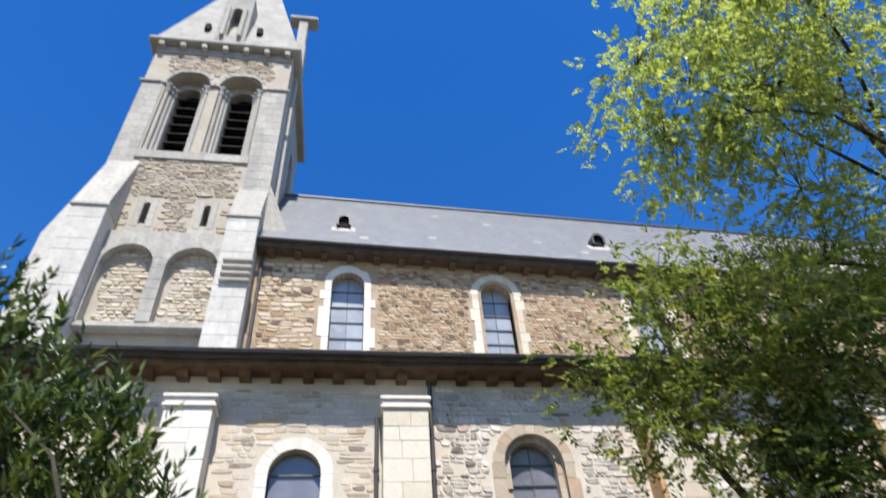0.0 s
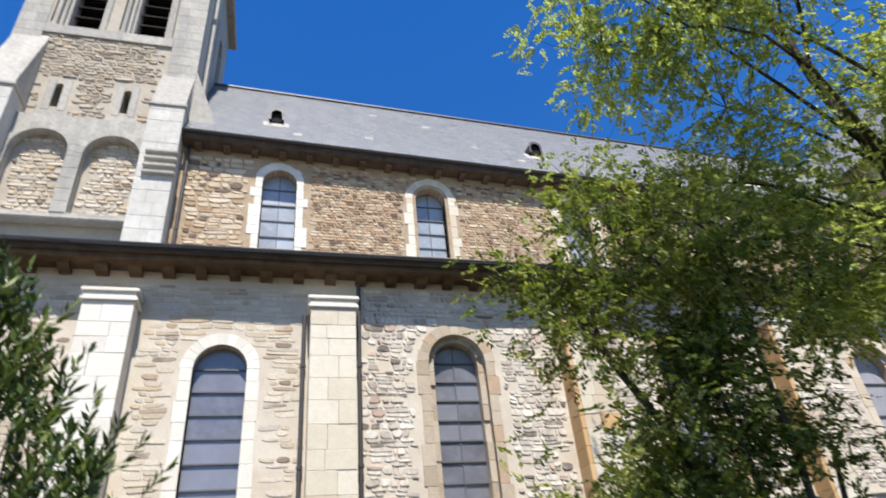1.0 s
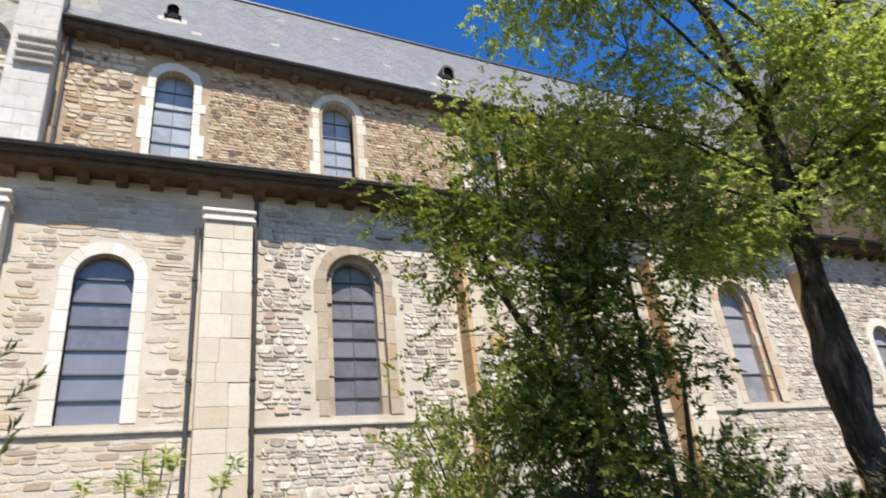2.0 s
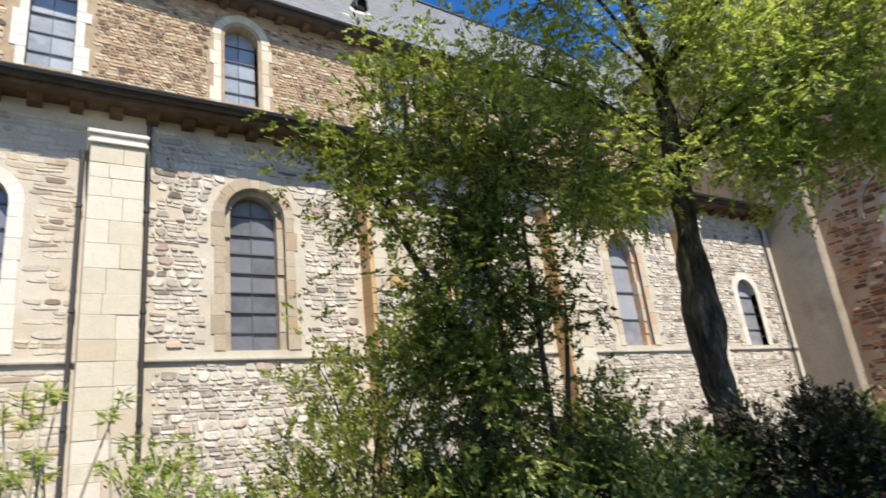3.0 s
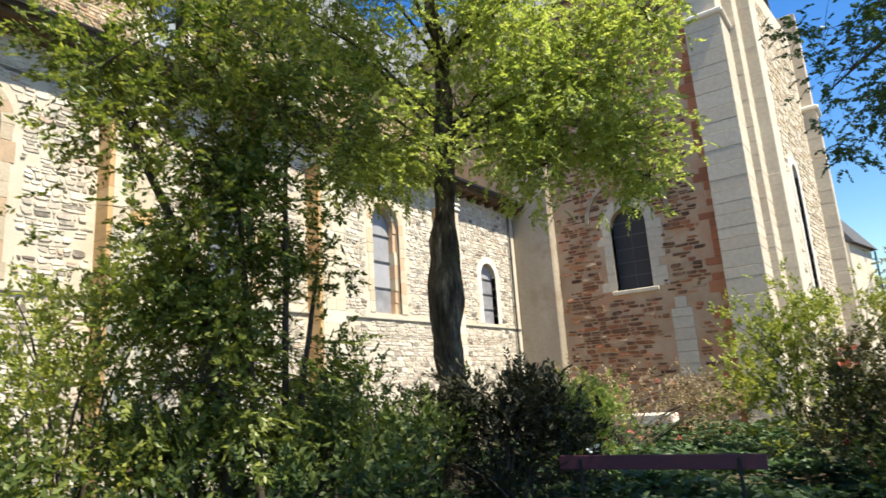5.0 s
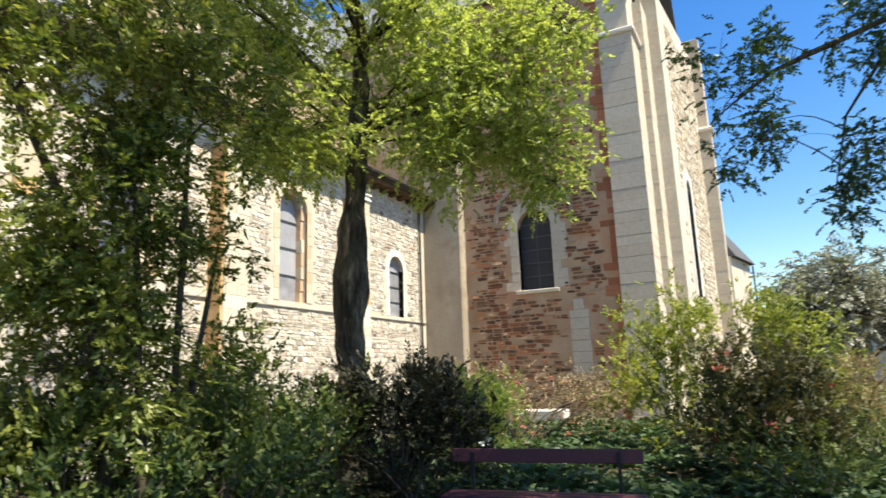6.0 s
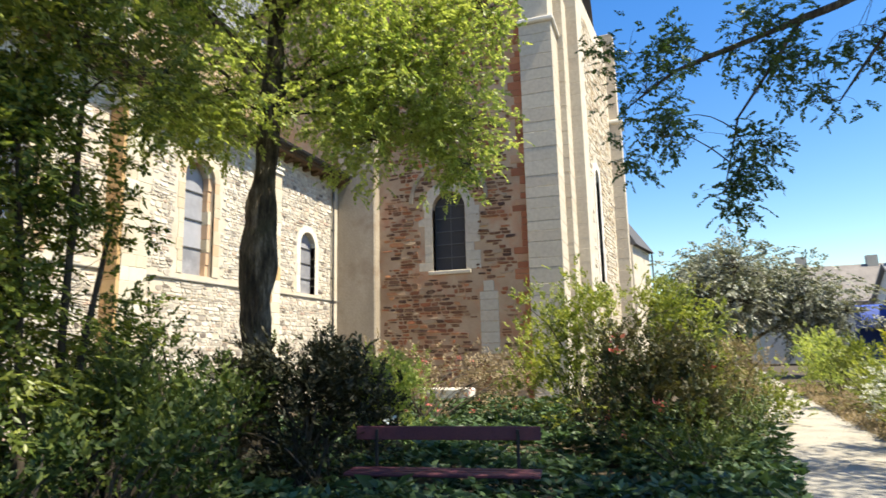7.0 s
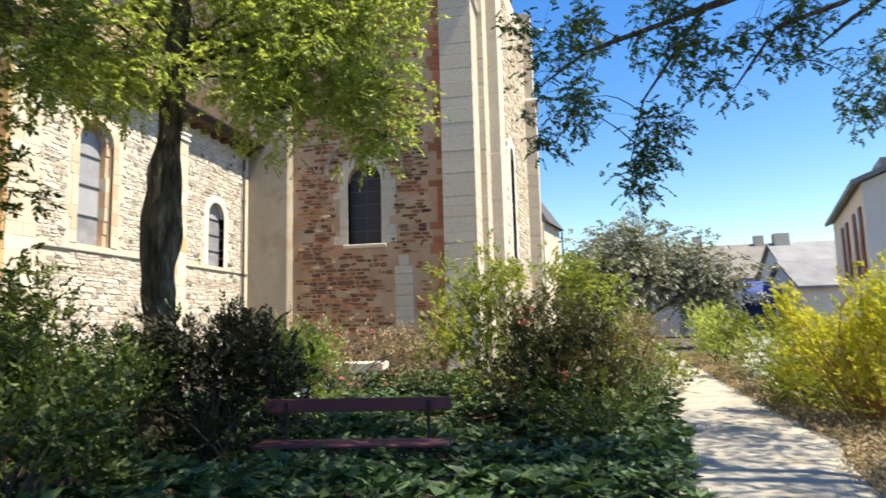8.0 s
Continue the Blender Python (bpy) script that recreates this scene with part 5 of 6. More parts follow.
# the darker, many-stemmed small tree in front of the aisle
SB = Vector((5.6, 4.35, 0))
tree("small_garden_tree", "many-stemmed small tree with dense mid-green leaves", "tree", tuple(SB),
     [([SB, SB + Vector((0.0, 0.0, 1.5)), SB + Vector((-0.05, -0.1, 3.2)), SB + Vector((-0.2, -0.3, 5.2))], [0.06, 0.045, 0.035, 0.012]),
      ([SB + Vector((-0.5, 0.1, 0)), SB + Vector((-0.6, 0.2, 1.6)), SB + Vector((-0.95, 0.3, 3.2)), SB + Vector((-1.8, 0.5, 4.9))], [0.075, 0.06, 0.05, 0.015]),
      ([SB + Vector((0.1, 0.1, 0)), SB + Vector((0.3, 0.1, 1.6)), SB + Vector((0.5, 0.0, 3.2))], [0.05, 0.04, 0.015]),
      ([SB + Vector((-0.3, -0.1, 0)), SB + Vector((-0.5, -0.1, 2.0)), SB + Vector((-0.7, -0.1, 4.2))], [0.05, 0.04, 0.015])],
     [((4.75, 4.55, 3.5), (0.8, 0.8, 1.0), 5), ((4.5, 4.5, 5.5), (0.9, 0.9, 0.6), 3), ((4.05, 4.95, 5.0), (0.8, 0.6, 0.5), 2), ((3.7, 5.15, 5.15), (0.6, 0.4, 0.25), 0.8), ((4.15, 4.75, 4.4), (0.7, 0.6, 0.5), 1.6), ((5.0, 4.1, 4.8), (1.0, 0.9, 0.7), 4.5), ((5.5, 4.4, 2.2), (0.7, 0.7, 0.8), 1.8),
      ((5.2, 4.9, 6.0), (0.9, 0.8, 0.6), 1.1), ((4.8, 4.5, 1.9), (0.8, 0.8, 0.8), 5), ((5.8, 3.95, 4.6), (0.8, 0.8, 0.6), 2.2), ((4.9, 4.3, 4.1), (0.8, 0.7, 0.6), 4), ((6.0, 4.4, 3.2), (0.5, 0.5, 0.8), 0.9), ((5.2, 4.3, 3.2), (0.6, 0.6, 0.8), 2.6), ((4.9, 4.6, 2.6), (0.8, 0.6, 0.7), 4.5), ((4.4, 4.8, 3.0), (0.6, 0.6, 0.6), 1.6)],
     1350, 5, 0.2, (0.078, 0.042), L_MID, 12, droop=0.3, gap=(1.7, -0.12), bark=M_TWIG, twig=0.005, limb_r=0.028, sides=9, rise=0.9, leaflets=8, spread=0.1)

# a tree beside the path whose branches reach over it
OB = Vector((8.2, -7.6, 0))
tree("overhanging_tree", "tree with feathery blue-green leaves on branches over the path", "tree", tuple(OB),
     [([OB, OB + Vector((0, 0.1, 2.5)), OB + Vector((0.0, 0.8, 4.4)), OB + Vector((0.1, 2.4, 5.6)), OB + Vector((0.14, 4.4, 5.3)), OB + Vector((0.0, 5.55, 4.92)), OB + Vector((-0.15, 6.3, 4.65)), OB + Vector((-0.2, 6.8, 4.3))], [0.22, 0.18, 0.12, 0.06, 0.045, 0.032, 0.022, 0.008]),
      ([OB + Vector((-0.1, 0.6, 4.2)), OB + Vector((-0.4, 0.8, 7)), OB + Vector((-0.6, 1.6, 10))], [0.12, 0.09, 0.05]),
      ([OB + Vector((0.1, 2.4, 5.6)), OB + Vector((0.3, 3.5, 5.1)), OB + Vector((0.24, 4.2, 4.88)), OB + Vector((0.2, 4.7, 4.2))], [0.04, 0.03, 0.022, 0.008]),
      ([OB + Vector((0.1, 2.4, 5.5)), OB + Vector((0.36, 3.4, 4.93)), OB + Vector((0.32, 3.95, 4.5))], [0.03, 0.022, 0.008]),
      ([OB + Vector((0.08, 5.0, 5.1)), OB + Vector((0.05, 5.25, 4.73)), OB + Vector((0.03, 5.7, 4.1)), OB + Vector((0.1, 5.9, 3.3))], [0.025, 0.018, 0.012, 0.005])],
     [((7.9, -0.7, 4.85), (0.3, 0.28, 0.3), 1.6), ((8.0, -0.97, 4.4), (0.35, 0.32, 0.3), 2), ((8.0, -1.33, 4.85), (0.35, 0.3, 0.3), 1.6), ((8.1, -1.15, 4.05), (0.35, 0.28, 0.3), 1.4), ((8.1, -0.87, 3.75), (0.3, 0.25, 0.25), 1.2),
      ((8.25, -1.95, 3.8), (0.35, 0.38, 0.28), 2), ((8.3, -1.8, 3.4), (0.3, 0.3, 0.3), 1.5), ((8.3, -1.73, 3.1), (0.25, 0.26, 0.2), 0.8), ((8.25, -2.45, 4.65), (0.4, 0.4, 0.35), 2.2), ((8.2, -2.2, 5.05), (0.4, 0.4, 0.3), 2),
      ((8.4, -2.8, 4.2), (0.35, 0.3, 0.3), 1.2), ((8.4, -3.2, 4.95), (0.4, 0.4, 0.3), 1.8), ((8.5, -3.5, 4.6), (0.3, 0.3, 0.25), 0.9), ((8.45, -3.75, 5.1), (0.4, 0.4, 0.3), 1.5), ((8.65, -4.3, 4.45), (0.35, 0.4, 0.35), 2), ((8.75, -4.45, 3.95), (0.3, 0.3, 0.3), 1.3),
      ((8.0, -6.6, 8.6), (1.6, 1.2, 1.0), 1.5)],
     560, 5, 0.13, (0.05, 0.03), L_OVER, 13, droop=0.5, twig=0.004, limb_r=0.014, sides=9, gap=(2.6, -0.1), rise=0.1, spread=0.06,
     # unseen lobes added to darken the beds, path and small tree
     high=[((8.8, -2.6, 9.4), (2.2, 2.0, 0.8), 5), ((6.0, -2.6, 9.4), (2.4, 2.2, 0.8), 6), ((3.6, -3.0, 9.0), (2.0, 2.0, 0.8), 4), ((10.5, -7.8, 9.0), (2.6, 1.5, 0.8), 2.5), ((8.4, -5.4, 9.4), (2.6, 1.6, 0.8), 5), ((6.6, -8.3, 9.2), (2.2, 1.4, 0.8), 3), ((5.4, 0.9, 9.4), (1.7, 1.1, 0.6), 5)])

# upright evergreen near the start of the path
shrub("evergreen_bush", "tall dark evergreen bush with upright pointed shoots", (-0.8, 2.75, 0), [((-0.95, 2.6, 3.2), (0.35, 0.35, 0.55), 3), ((-0.65, 2.8, 3.0), (0.35, 0.35, 0.6), 3), ((-0.4, 2.95, 2.7), (0.3, 0.3, 0.5), 2), ((-0.3, 3.0, 2.2), (0.35, 0.3, 0.6), 2), ((-1.2, 2.4, 3.6), (0.3, 0.25, 0.3), 1.2), ((-0.05, 3.35, 2.3), (0.22, 0.2, 0.6), 1), ((-0.8, 2.75, 1.3), (0.6, 0.5, 0.9), 2)], 200, 3, 0.09, (0.095, 0.027), L_YEW, 14, stems=60, droop=0.0, shoot=0.3, leaflets=17, upright=1.3, spiral=True)


def stalk_plant(x, y, h, seed):
    """A pale-stemmed perennial with whorls of narrow drooping leaves at its tips."""
    rng = np.random.default_rng(seed)
    t = thing("stalk_plant", "pale-stemmed tall plant with whorls of narrow leaves", "plant", "stalk plants", at=(x, y, 0))
    tips = []
    for k in range(5):
        e = Vector((rng.normal(0, 0.17), rng.normal(0, 0.17), h * rng.uniform(0.72, 1.0)))
        j = Vector((0, 0, h * rng.uniform(0.3, 0.55)))
        g = Geo()
        g.tube([(0, 0, 0), j, j.lerp(e, 0.5) + Vector((0, 0, 0.06)), e], [0.014, 0.012, 0.009, 0.005], 5)
        part("stem", g, M_STALK, t, smooth=True)
        tips.append(e)
    c = np.repeat(np.array([tuple(p) for p in tips]), 26, 0)
    d = rng.normal(0, 1, c.shape)
    d[:, 2] = rng.uniform(-0.1, 0.8, len(d))
    c = c - np.array([0, 0, 1.0]) * rng.uniform(0, 0.1, (len(c), 1))
    v, f = leaf_cloud(c, d, 0.11, 0.022, rng, 0.5)
    part("leaves", leaf_mesh("leaves", v, f, L_BRIGHT), L_BRIGHT, t)


for k, (x, y, h) in enumerate(((0.95, 4.0, 2.78), (1.5, 4.05, 2.42), (0.65, 4.2, 2.35), (1.15, 4.2, 2.6), (0.5, 4.0, 2.1), (1.75, 4.15, 2.0), (0.8, 3.8, 1.9))):
    stalk_plant(x, y, h, 200 + k)
shrub("yellow_green_bush", "loose yellow-green bush below the aisle wall", (3.75, 5.0, 0), [((3.8, 4.95, 2.4), (0.9, 0.8, 0.95), 3), ((3.9, 5.0, 1.0), (1.0, 0.9, 0.9), 3), ((3.2, 5.2, 1.6), (0.5, 0.5, 0.6), 1)], 330, 5, 0.12, (0.066, 0.04), L_BUSH, 15, stems=22, ragged=(1.5, -0.15))
shrub("low_bush", "small yellow-green bush among the stalk plants", (1.8, 4.1, 0), [((1.8, 4.1, 1.2), (0.45, 0.45, 0.75), 1)], 90, 4, 0.1, (0.06, 0.028), L_BRIGHT, 24, stems=14)
for k, (x, y, h, s) in enumerate(((2.6, 7.4, 1.5, 1), (6.6, 4.6, 2.1, 0.9), (7.6, 5.6, 2.2, 0.9), (5.4, 3.4, 1.2, 0.9), (10.6, 6.2, 1.9, 1.2), (4.6, 3.8, 1.1, 0.9), (0.4, 6.5, 1.3, 1.2), (9.0, 7.4, 2.0, 1.2), (6.2, 3.5, 1.3, 0.8), (7.0, 5.0, 2.2, 0.9), (2.9, 4.6, 1.3, 0.9), (4.4, 4.7, 1.9, 0.9), (5.1, 5.2, 1.8, 0.9), (6.1, 5.1, 1.7, 0.9), (5.8, 4.1, 1.7, 0.8), (6.9, 3.9, 1.5, 0.8))):
    shrub("border_shrub", "leafy mid-green border shrub in the planting bed", (x, y, 0), [((x, y, h * 0.5), (0.8 * s, 0.8 * s, h * 0.45), 2), ((x + 0.3 * s, y - 0.2 * s, h * 0.8), (0.4 * s, 0.4 * s, h * 0.25), 1), ((x - 0.35 * s, y + 0.2 * s, h * 0.7), (0.35 * s, 0.4 * s, h * 0.3), 0.8)], 105, 5, 0.1, (0.085, 0.045), L_SHADY, 30 + k, group="border shrubs", stems=14, shoot=0.2, leaflets=7, ragged=(2.0, 0.04))
shrub("dark_evergreen_shrub", "rounded dark glossy-leaved shrub with a few pale flowers", (8.15, 3.3, 0), [((8.1, 3.35, 0.85), (0.85, 0.85, 0.75), 3), ((8.2, 2.95, 1.4), (0.5, 0.5, 0.4), 1.2), ((8.0, 3.8, 1.3), (0.5, 0.5, 0.4), 1.1), ((8.4, 2.6, 1.0), (0.4, 0.4, 0.5), 0.7)], 380, 5, 0.11, (0.085, 0.036), L_DARK, 16, stems=20, flowers=(L_WHITE, 6, 0.05), shoot=0.2, leaflets=9, ragged=(1.8, -0.2))
shrub("rose_bush", "tawny rose bush with pink blooms before the transept wall", (14.3, 4.2, 0), [((14.0, 4.6, 1.0), (1.1, 1.2, 0.9), 2), ((16.0, 2.9, 1.0), (1.2, 1.2, 0.8), 2)], 320, 5, 0.16, (0.055, 0.038), L_DRY, 17, stems=24, flowers=(L_PINK, 22, 0.06), shoot=0.25, leaflets=7, ragged=(1.3, -0.15))
shrub("golden_bush", "airy yellow-green bush beside the transept", (14.0, 0.6, 0), [((14.0, 1.0, 1.5), (1.1, 1.1, 1.3), 3), ((13.8, 0.4, 2.5), (0.6, 0.6, 0.7), 1), ((14.4, -1.3, 1.6), (1.0, 1.1, 1.2), 2.4), ((14.4, -0.9, 2.5), (0.5, 0.6, 0.6), 0.8)], 560, 6, 0.15, (0.072, 0.046), L_BUSH, 18, stems=26, shoot=0.2, upright=0.4, ragged=(1.3, -0.15))
shrub("low_yellow_bush", "low yellow-green bush beside the dark shrub", (10.5, 3.4, 0), [((10.5, 3.3, 0.95), (0.7, 0.8, 0.7), 1)], 150, 6, 0.12, (0.065, 0.042), L_BRIGHT, 26, stems=14, ragged=(1.5, -0.15))
shrub("red_rose_bush", "dark-leaved rose bush with red blooms", (11.4, -0.8, 0), [((11.4, -0.75, 0.9), (0.9, 1.1, 0.75), 3), ((11.3, -0.4, 1.6), (0.5, 0.5, 0.35), 0.8), ((11.5, -1.3, 1.45), (0.5, 0.5, 0.35), 0.8)], 340, 7, 0.13, (0.07, 0.046), L_ROSE, 19, stems=8, flowers=(L_PINK, 10, 0.1), ragged=(1.6, -0.2))
shrub("green_mound", "mounded green shrub at the bend of the path", (10.0, -1.3, 0), [((10.0, -1.2, 0.45), (1.1, 0.9, 0.4), 1), ((11.6, -1.9, 0.5), (1.0, 0.6, 0.45), 1)], 130, 5, 0.12, (0.075, 0.036), L_SHADY, 27, stems=12)
shrub("tawny_bush", "faded tawny bush at the path's edge", (14.1, -2.3, 0), [((14.1, -2.25, 1.1), (0.55, 0.5, 0.95), 1)], 130, 4, 0.12, (0.045, 0.026), L_DRY, 20, stems=12)
shrub("forsythia", "bright yellow flowering bush beside the path", (11.7, -5.35, 0), [((11.7, -5.35, 0.95), (0.8, 0.6, 0.75), 3), ((11.4, -5.45, 1.75), (0.45, 0.4, 0.5), 1.4), ((12.7, -4.85, 1.0), (0.8, 0.45, 0.7), 1.6), ((12.9, -4.7, 1.6), (0.4, 0.3, 0.4), 0.6), ((10.6, -5.6, 1.1), (0.6, 0.4, 0.8), 1.2)], 270, 4, 0.12, (0.075, 0.034), L_YELLOW, 21, stems=60, droop=0.2, shoot=0.3, leaflets=14, upright=0.8, spiral=True, bark=M_TAWNY)
shrub("white_flower_bush", "low bush covered in small white flowers", (15.6, -5.3, 0), [((15.6, -5.2, 0.65), (0.9, 0.55, 0.55), 1)], 140, 4, 0.12, (0.05, 0.025), L_MID, 22, flowers=(L_WHITE, 200, 0.05))
for k, (x, y, h, s, mt) in enumerate(((24, -5.9, 2.0, 1.3, L_BRIGHT), (19.5, -5.8, 1.6, 1.0, L_MID), (28, -6.7, 1.8, 1.2, L_BRIGHT), (18.2, -5.9, 1.4, 0.9, L_BUSH), (20.5, -2.6, 1.4, 0.9, L_MID), (16.2, -2.7, 1.0, 0.8, L_MID), (13.6, -5.4, 0.6, 0.8, L_MID))):
    shrub("path_side_shrub", "rounded green shrub along the garden path", (x, y, 0), [((x, y, h * 0.5), (0.9 * s, 0.9 * s, h * 0.45), 2), ((x + 0.3, y + 0.3, h * 0.85), (0.5 * s, 0.5 * s, h * 0.25), 0.8)], 150, 4, 0.14, (0.09, 0.045), mt, 50 + k, group="path shrubs", ragged=(1.2, -0.2))
FT = Vector((40, -5.2, 0))
tree("silvery_tree", "spreading silver-green tree beyond the path", "tree", tuple(FT), [([FT, FT + Vector((0, 0, 1.5)), FT + Vector((0.1, 0.1, 3.0)), FT + Vector((0.3, 0.2, 5.5))], [0.35, 0.28, 0.22, 0.06])],
     [((39, -5.0, 5.8), (2.4, 2.4, 1.3), 3), ((39, -2.6, 4.6), (2.0, 2.0, 1.4), 2.4), ((39, -7.4, 4.6), (2.2, 2.2, 1.4), 2.4), ((39, -9.4, 3.3), (1.8, 1.8, 1.1), 1.6), ((38.6, -1.0, 3.2), (1.6, 1.6, 1.1), 1.3), ((38.4, -5.0, 4.0), (2.4, 2.4, 1.3), 2.6), ((41, -4, 6.6), (1.6, 1.6, 1.0), 1.2), ((40, -8, 2.6), (2.0, 2.0, 0.9), 1.3)],
     900, 5, 0.6, (0.24, 0.12), L_SILVER, 23, twig=0.02, limb_r=0.12, spread=0.3, gap=(0.6, -0.2), leaflets=8)

# ground cover round the bench and along the path
rng = np.random.default_rng(9)
n = 5200
x, y = rng.uniform(1.5, 20, n), rng.uniform(-2.6, 7.5, n)
keep = np.array([b > along(PATH_L, a) - 0.12 + 0.25 * noise.noise(Vector((a * 2, b * 2, 4))) and not (math.hypot(a - 1.1, b + 0.9) < 1.6) for a, b in zip(x, y)])
c = np.stack([x, y, np.zeros(n)], 1)[keep]
n = len(c)
tall = np.array([(0.33 if p[0] < 7.2 else 0.24) + 0.3 * noise.noise(Vector((p[0] * 0.7, p[1] * 0.7, 2))) + 0.14 * noise.noise(Vector((p[0] * 2.3, p[1] * 2.3, 6))) for p in c])
tall = np.maximum(tall, 0.1) * rng.uniform(0.7, 1.2, n)
size = rng.uniform(0.7, 1.5, n)
vs, fs, base_n = [], [], 0
for level, leaves in ((1.0, 8), (0.6, 6)):
    for k in range(leaves):
        a = math.tau * k / leaves + rng.normal(0, 0.25, n) + level * 3
        d = np.stack([np.cos(a), np.sin(a), rng.uniform(0.05, 0.7, n) * level], 1)
        hub = c + np.stack([rng.normal(0, 0.01, n), rng.normal(0, 0.01, n), tall * level], 1)
        v, f = leaf_cloud(hub, d, 1.0, 0.5, rng, 0.3, 0.18)
        v = (v.reshape(n, 4, 3) - hub[:, None]) * (0.14 * size)[:, None, None] + hub[:, None]
        vs.append(v.reshape(-1, 3)), fs.append(f + base_n)
        base_n += 4 * n
tagged(part("ground_cover", leaf_mesh("ground_cover", np.vstack(vs), np.vstack(fs), L_GROUND), L_GROUND), "broad-leaved green ground cover plants over the bed", "plants", kind="stuff")
n = 5000
x = rng.uniform(6, 30, n)
y = np.array([along(PATH_R, a) for a in x]) - np.abs(rng.normal(0, 0.7, n)) + 0.05
pts = np.stack([x, y, rng.uniform(0.02, 0.18, n)], 1)
pts = np.repeat(pts, 4, 0) + rng.normal(0, 0.05, (n * 4, 3))
pts[:, 2] = np.maximum(pts[:, 2], 0.02)
d = rng.normal(0, 1, pts.shape)
v, f = leaf_cloud(pts, d, 0.08, 0.03, rng, 0.2)
tagged(part("verge_plants", leaf_mesh("verge_plants", v, f, L_DRY), L_DRY), "dry tufts and low plants along the path verge", "plants", kind="stuff")


g = Geo()
g.box((19.7, 4.7, 0.0), (20.2, 6.2, 0.3), None, 0.03)
g.box((19.65, 4.6, 0.3), (20.25, 6.3, 0.62), None, 0.04)
tagged(part("stone_trough", g, M_WHITE), "white stone trough at the foot of the transept wall", "trough")

# ---- bench ----
def garden_bench(at, yaw):
    b = thing("garden_bench", "purple-brown slatted wooden bench among ground cover plants", "bench")
    for i, (z, d, h, t) in enumerate(((0.74, 0.36, 0.15, 0.035), )):
        g = Geo()
        g.box((-1.05, d, z), (1.05, d + t, z + h), None, 0.008)
        part("back_board", g, M_BENCH, b)
    for k in range(3):
        g = Geo()
        g.box((-1.05, -0.06 + 0.135 * k, 0.42), (1.05, 0.055 + 0.135 * k, 0.455), None, 0.008)
        part("seat_board", g, M_BENCH, b)
    for s in (-0.8, 0.8):
        g = Geo()
        g.box((s - 0.018, 0.335, 0.4), (s + 0.018, 0.365, 0.86), None, 0.004)
        part("back_support", g, M_IRON, b)
        for d in (0.0, 0.3):
            g = Geo()
            g.box((s - 0.03, d - 0.03, 0), (s + 0.03, d + 0.03, 0.4), None, 0.005)
            part("leg", g, M_IRON, b)
        g = Geo()
        g.box((s - 0.03, -0.05, 0.38), (s + 0.03, 0.36, 0.42), None, 0.005)
        part("seat_bearer", g, M_IRON, b)
    b.matrix_world = pose(*at, 0, 0, yaw)
    return b


garden_bench((7.65, 1.35, 0), -83)

# ---- houses and distance ----


def house(name, label, a, along_to, depth, wall_h, ridge_h, walls, roof, windows=()):
    """A house with its long side from a to along_to, going back by depth, and a gable roof over it."""
    h = thing(name, label, "house", at=(a[0], a[1], 0))
    u = Vector((along_to[0] - a[0], along_to[1] - a[1], 0))
    L = u.length
    u.normalize()
    w = Vector((u.y, -u.x, 0)) * (1 if depth > 0 else -1)
    depth = abs(depth)

    def put(p, d, z):
        q = u * p + w * d
        return (q.x, q.y, z)

    g = Geo()
    out = [(0, 0), (L, 0), (L, depth), (0, depth)]
    vs = [put(p, d, 0) for p, d in out] + [put(p, d, wall_h) for p, d in out] + [put(0, depth / 2, ridge_h), put(L, depth / 2, ridge_h)]
    g.add(vs, [(0, 1, 5, 4), (2, 3, 7, 6), (1, 2, 6, 9, 5), (3, 0, 4, 8, 7)])
    part("wall", g, walls, h)
    for e0, e1 in ((-0.3, depth / 2), (depth + 0.3, depth / 2)):
        g = Geo()
        dz = 0.3 * (ridge_h - wall_h) / (depth / 2)
        q = [put(-0.25, e0, wall_h - dz), put(L + 0.25, e0, wall_h - dz), put(L + 0.25, e1, ridge_h), put(-0.25, e1, ridge_h)]
        g.add([(x, y, z + 0.05) for x, y, z in q] + [(x, y, z + 0.2) for x, y, z in q], [(0, 1, 2, 3), (7, 6, 5, 4), (0, 4, 5, 1), (1, 5, 6, 2), (2, 6, 7, 3), (3, 7, 4, 0)])
        part("roof", g, roof, h)
    for kind, p, z, ww, hh in windows:
        if kind in ("window", "gable"):
            win = new("window")
            win.parent = h
            mp = put if kind == "window" else (lambda q, d, zz: put(d, q, zz))
            g = Geo()
            g.box((p - ww / 2, -0.03, z), (p + ww / 2, 0.05, z + hh), mp)
            part("pane", g, M_GLASS, win)
            for s in (-1, 1):
                g = Geo()
                if kind == "window":
                    g.box((p + s * ww * 0.78 - ww * 0.25, -0.07, z - 0.05), (p + s * ww * 0.78 + ww * 0.25, 0.0, z + hh + 0.05), mp)
                    part("shutter", g, M_SHUTTER, win)
                else:
                    g.box((p + s * (ww / 2 + 0.05) - 0.05, -0.06, z - 0.1), (p + s * (ww / 2 + 0.05) + 0.05, 0.02, z + hh + 0.1), mp)
                    part("frame", g, M_PLASTER, win)
        if kind == "chimney":
            g = Geo()
            g.box((p, depth / 2 - 0.35, ridge_h - 0.6), (p + 0.9, depth / 2 + 0.35, ridge_h + hh), put)
            part("chimney", g, M_SHADEASH, h)
        if kind == "dormer":
            g = Geo()
            g.box((p, 0.8, z), (p + ww, 3.0, z + hh), put)
            part("dormer", g, roof, h)
    return h


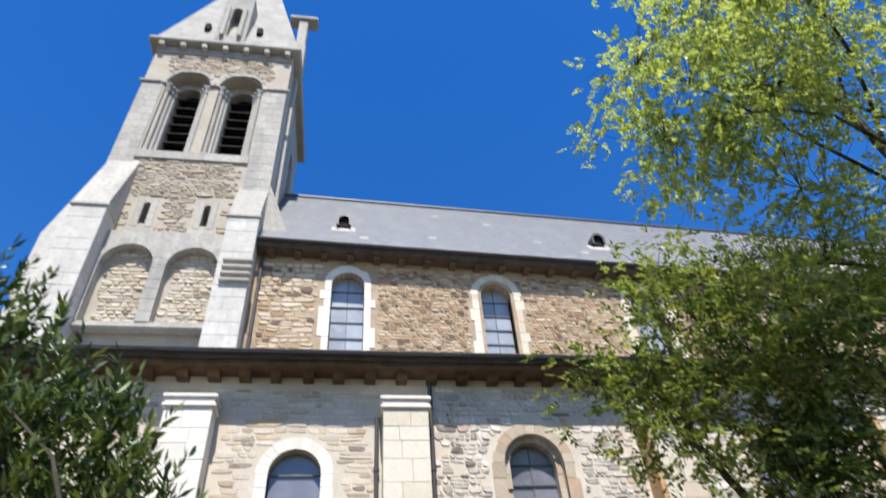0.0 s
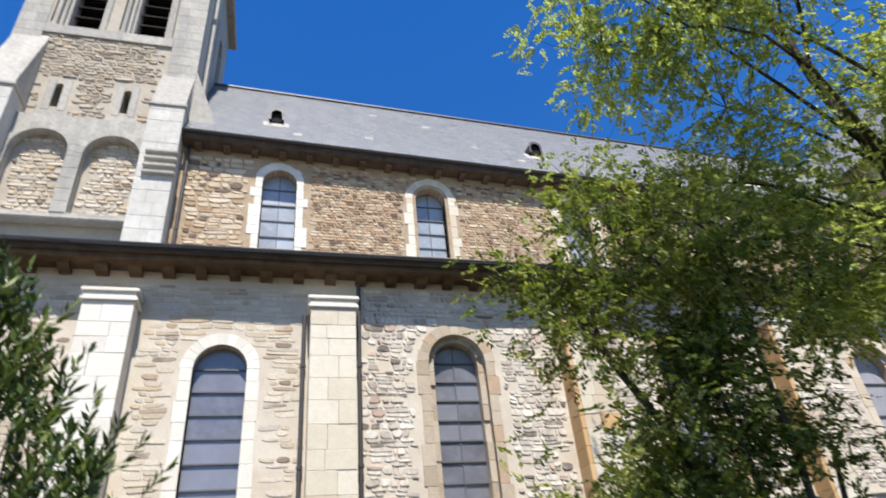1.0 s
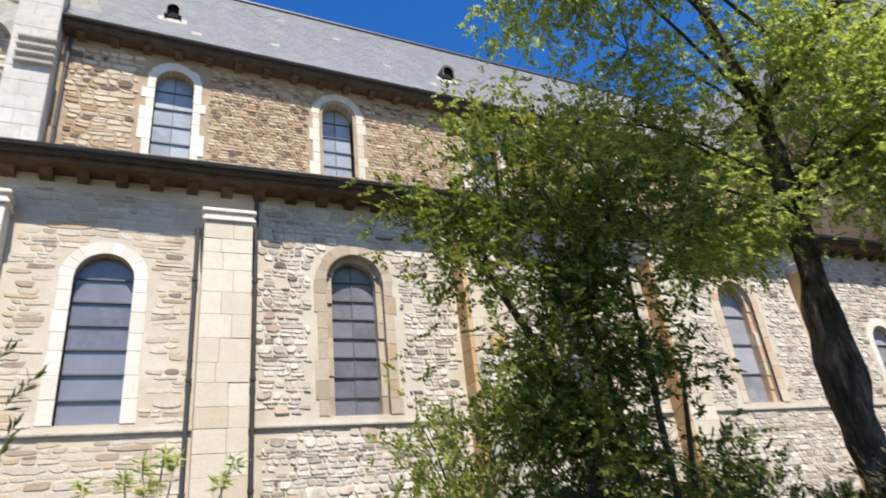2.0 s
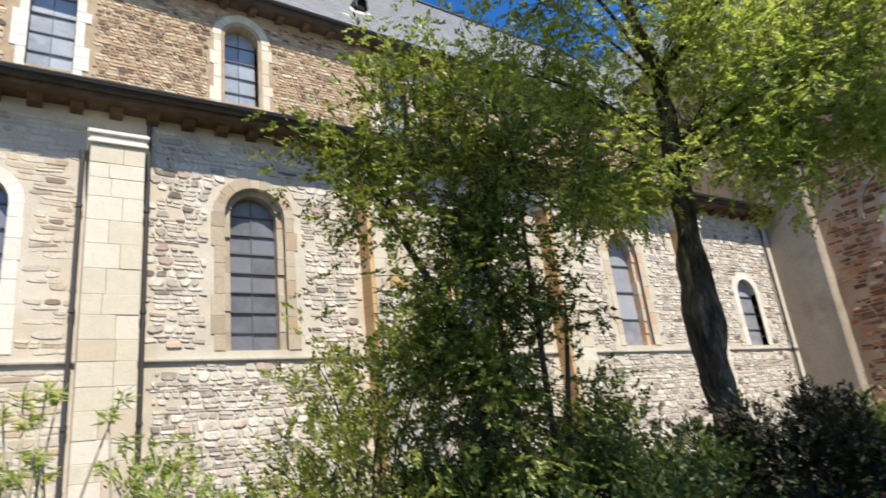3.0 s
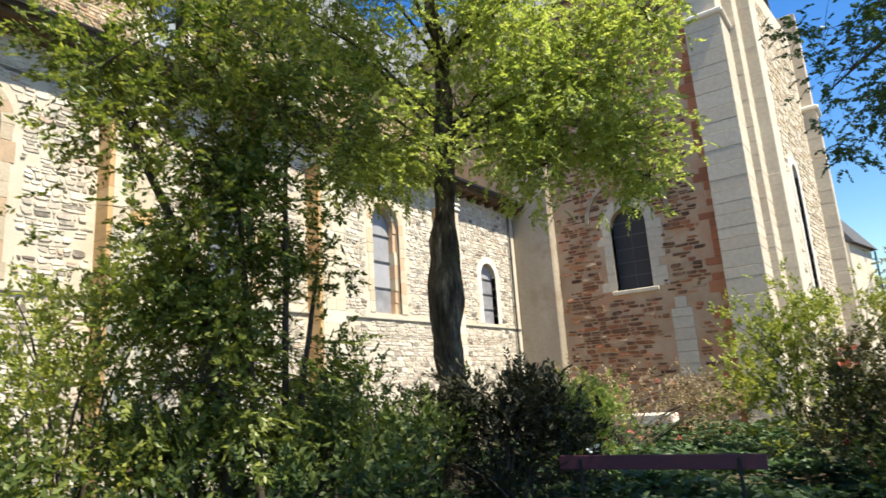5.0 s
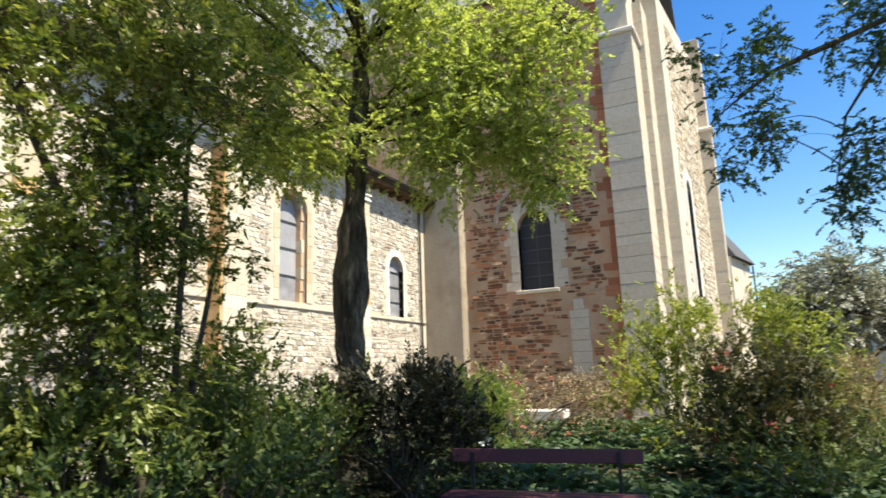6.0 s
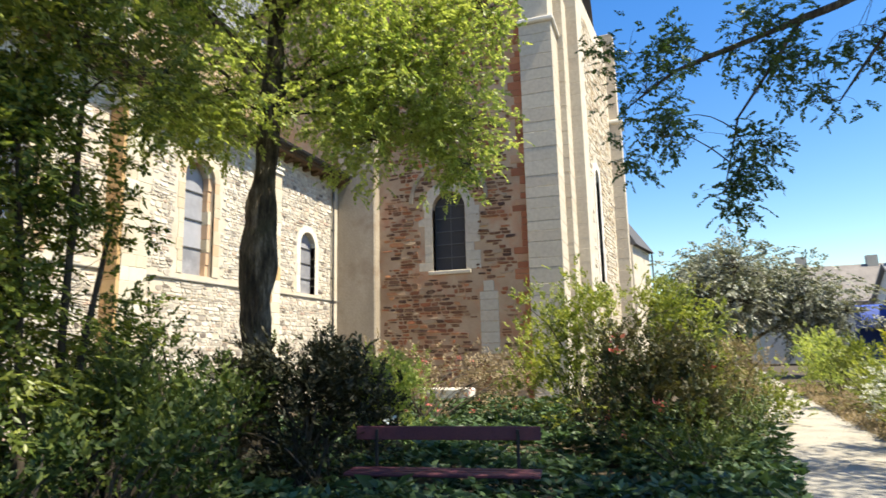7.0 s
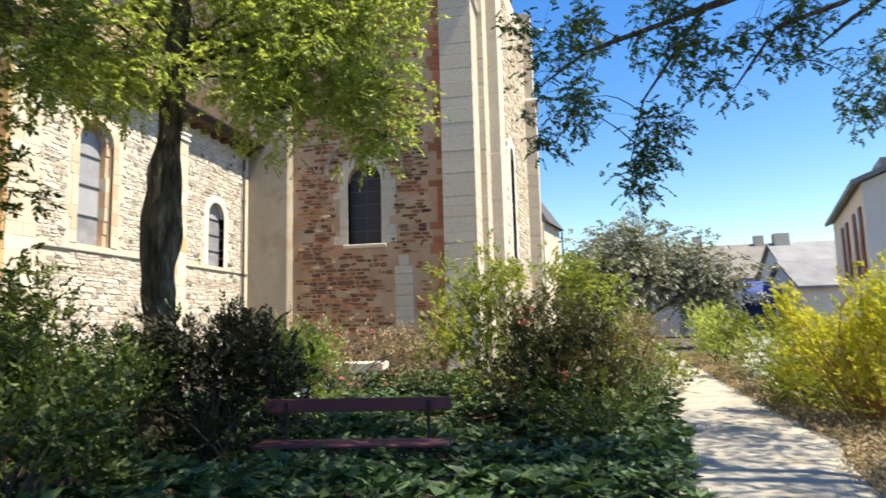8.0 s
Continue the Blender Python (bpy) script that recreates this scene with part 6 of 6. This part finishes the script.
house("white_house", "white rendered house with red-brown shutters and a dark roof", (32, -12.75), (22.4, -10.0), -8.5, 5.7, 7.3, M_PLASTER, M_SLATE, (("window", 8.4, 2.9, 1.0, 2.1), ("window", 4.6, 2.9, 1.0, 2.1), ("window", 8.4, 0.4, 1.0, 1.9), ("gable", 3.2, 3.1, 0.7, 0.9), ("gable", 5.6, 3.1, 0.7, 0.9), ("dormer", 6.4, 5.8, 1.8, 1.0)))
house("grey_roofed_house", "low house with a broad pale grey slate roof", (50, -14.2), (50, -24), 8, 3.6, 6.3, M_PLASTER, grainy("pale_weathered_slate", (0.2, 0.2, 0.21), (0.3, 0.3, 0.31), 1, 12), (("chimney", 0.2, 0, 0, 0.8),))
house("front_roofed_house", "small house with a grey hipped slate roof", (44, -13.2), (44, -19), 6, 3.2, 4.7, M_PLASTER, grainy("grey_slate", (0.16, 0.16, 0.175), (0.25, 0.25, 0.265), 1, 12))
house("distant_house", "distant stone house with a chimney", (75, -10), (75, -26), 8, 5.5, 9.0, M_SHADEASH, grainy("brown_slate", (0.18, 0.16, 0.15), (0.28, 0.25, 0.23), 1, 12), (("chimney", 4, 0, 0, 1.2), ("chimney", 10, 0, 0, 1.0)))
g = Geo()
prof = [(0.0, 0.0), (-1.3, 0.0)] + [(-1.3 * math.cos(a * math.pi / 16), 1.3 * math.sin(a * math.pi / 16)) for a in range(1, 9)]
g.add([(42 + d, y, 2.5 + z) for y in (-12.9, -11.2) for d, z in prof], [tuple(range(10)), tuple(range(19, 9, -1))] + [(i, i + 10, (i + 1) % 10 + 10, (i + 1) % 10) for i in range(10)])
g.box((41.9, -13.0, 0), (42.1, -11.1, 2.6))
tagged(part("awning", g, M_BLUE), "rounded blue canvas awning over a doorway", "awning")
g = Geo()
rnd = random.Random(4)
m = 60
ridge = [14 + 9 * noise.noise(Vector((i * 0.12, 0, 5))) + (6 if 30 < i < 40 else 0) for i in range(m + 1)]
for i in range(m):
    a0, a1 = -0.9 + 1.5 * i / m, -0.9 + 1.5 * (i + 1) / m
    p = [(220 * math.cos(a), 220 * math.sin(a)) for a in (a0, a1)]
    q = [(300 * math.cos(a), 300 * math.sin(a)) for a in (a0, a1)]
    g.add([(*p[0], -1), (*p[1], -1), (*p[1], ridge[i + 1] * 0.6), (*p[0], ridge[i] * 0.6), (*q[1], ridge[i + 1]), (*q[0], ridge[i]), (*q[1], -1), (*q[0], -1)], [(0, 1, 2, 3), (3, 2, 4, 5), (5, 4, 6, 7)])
tagged(part("distant_hill", g, M_HILL), "distant wooded hill beyond the houses", "hill", kind="structure")

# ---- rubble on the main walls ----
rubble(aisle, AISLE_X0, 2.4, 0.0, 8.2, blocked, on_aisle, M_AISLE, 101, course=(0.08, 0.16), length=(0.14, 0.5), deep=0.009, joint=0.014, near=(-1.6, 1.3, 4.5, 8.0), skip=0.02)
rubble(aisle, 2.4, 22.7, 0.0, 8.2, blocked, on_aisle, M_GREYRUB, 102, course=(0.05, 0.18), length=(0.07, 0.3), deep=0.018, joint=0.015, skip=0.04)
rubble(cler, CX0, 1.45, 10.6, 15.0, cblock, on_cler, M_CLERPALE, 105, course=(0.14, 0.22), length=(0.18, 0.4), deep=0.025, top=lambda u: eave_z(u) - 0.4)
rubble(cler, 1.45, CX1, 10.6, 15.0, cblock, on_cler, M_CLER, 103, course=(0.07, 0.13), length=(0.08, 0.26), deep=0.018, joint=0.018, near=(1.9, 4.2, 11.4, 14.4), top=lambda u: eave_z(u) - 0.4)
rubble(tran, 3.4, 9.3, 0.0, 16.5, [("arch", 6.45, 1.02, 4.5, 7.2), ("rect", 4.55, 5.35, 1.5, 4.3), ("rect", 3.3, 3.85, -1, 17)], on_transept, M_RED, 104, course=(0.08, 0.19), length=(0.14, 0.5), joint=0.03, deep=0.03, near=(3.5, 7.5, 2.5, 6.5), skip=0.24)
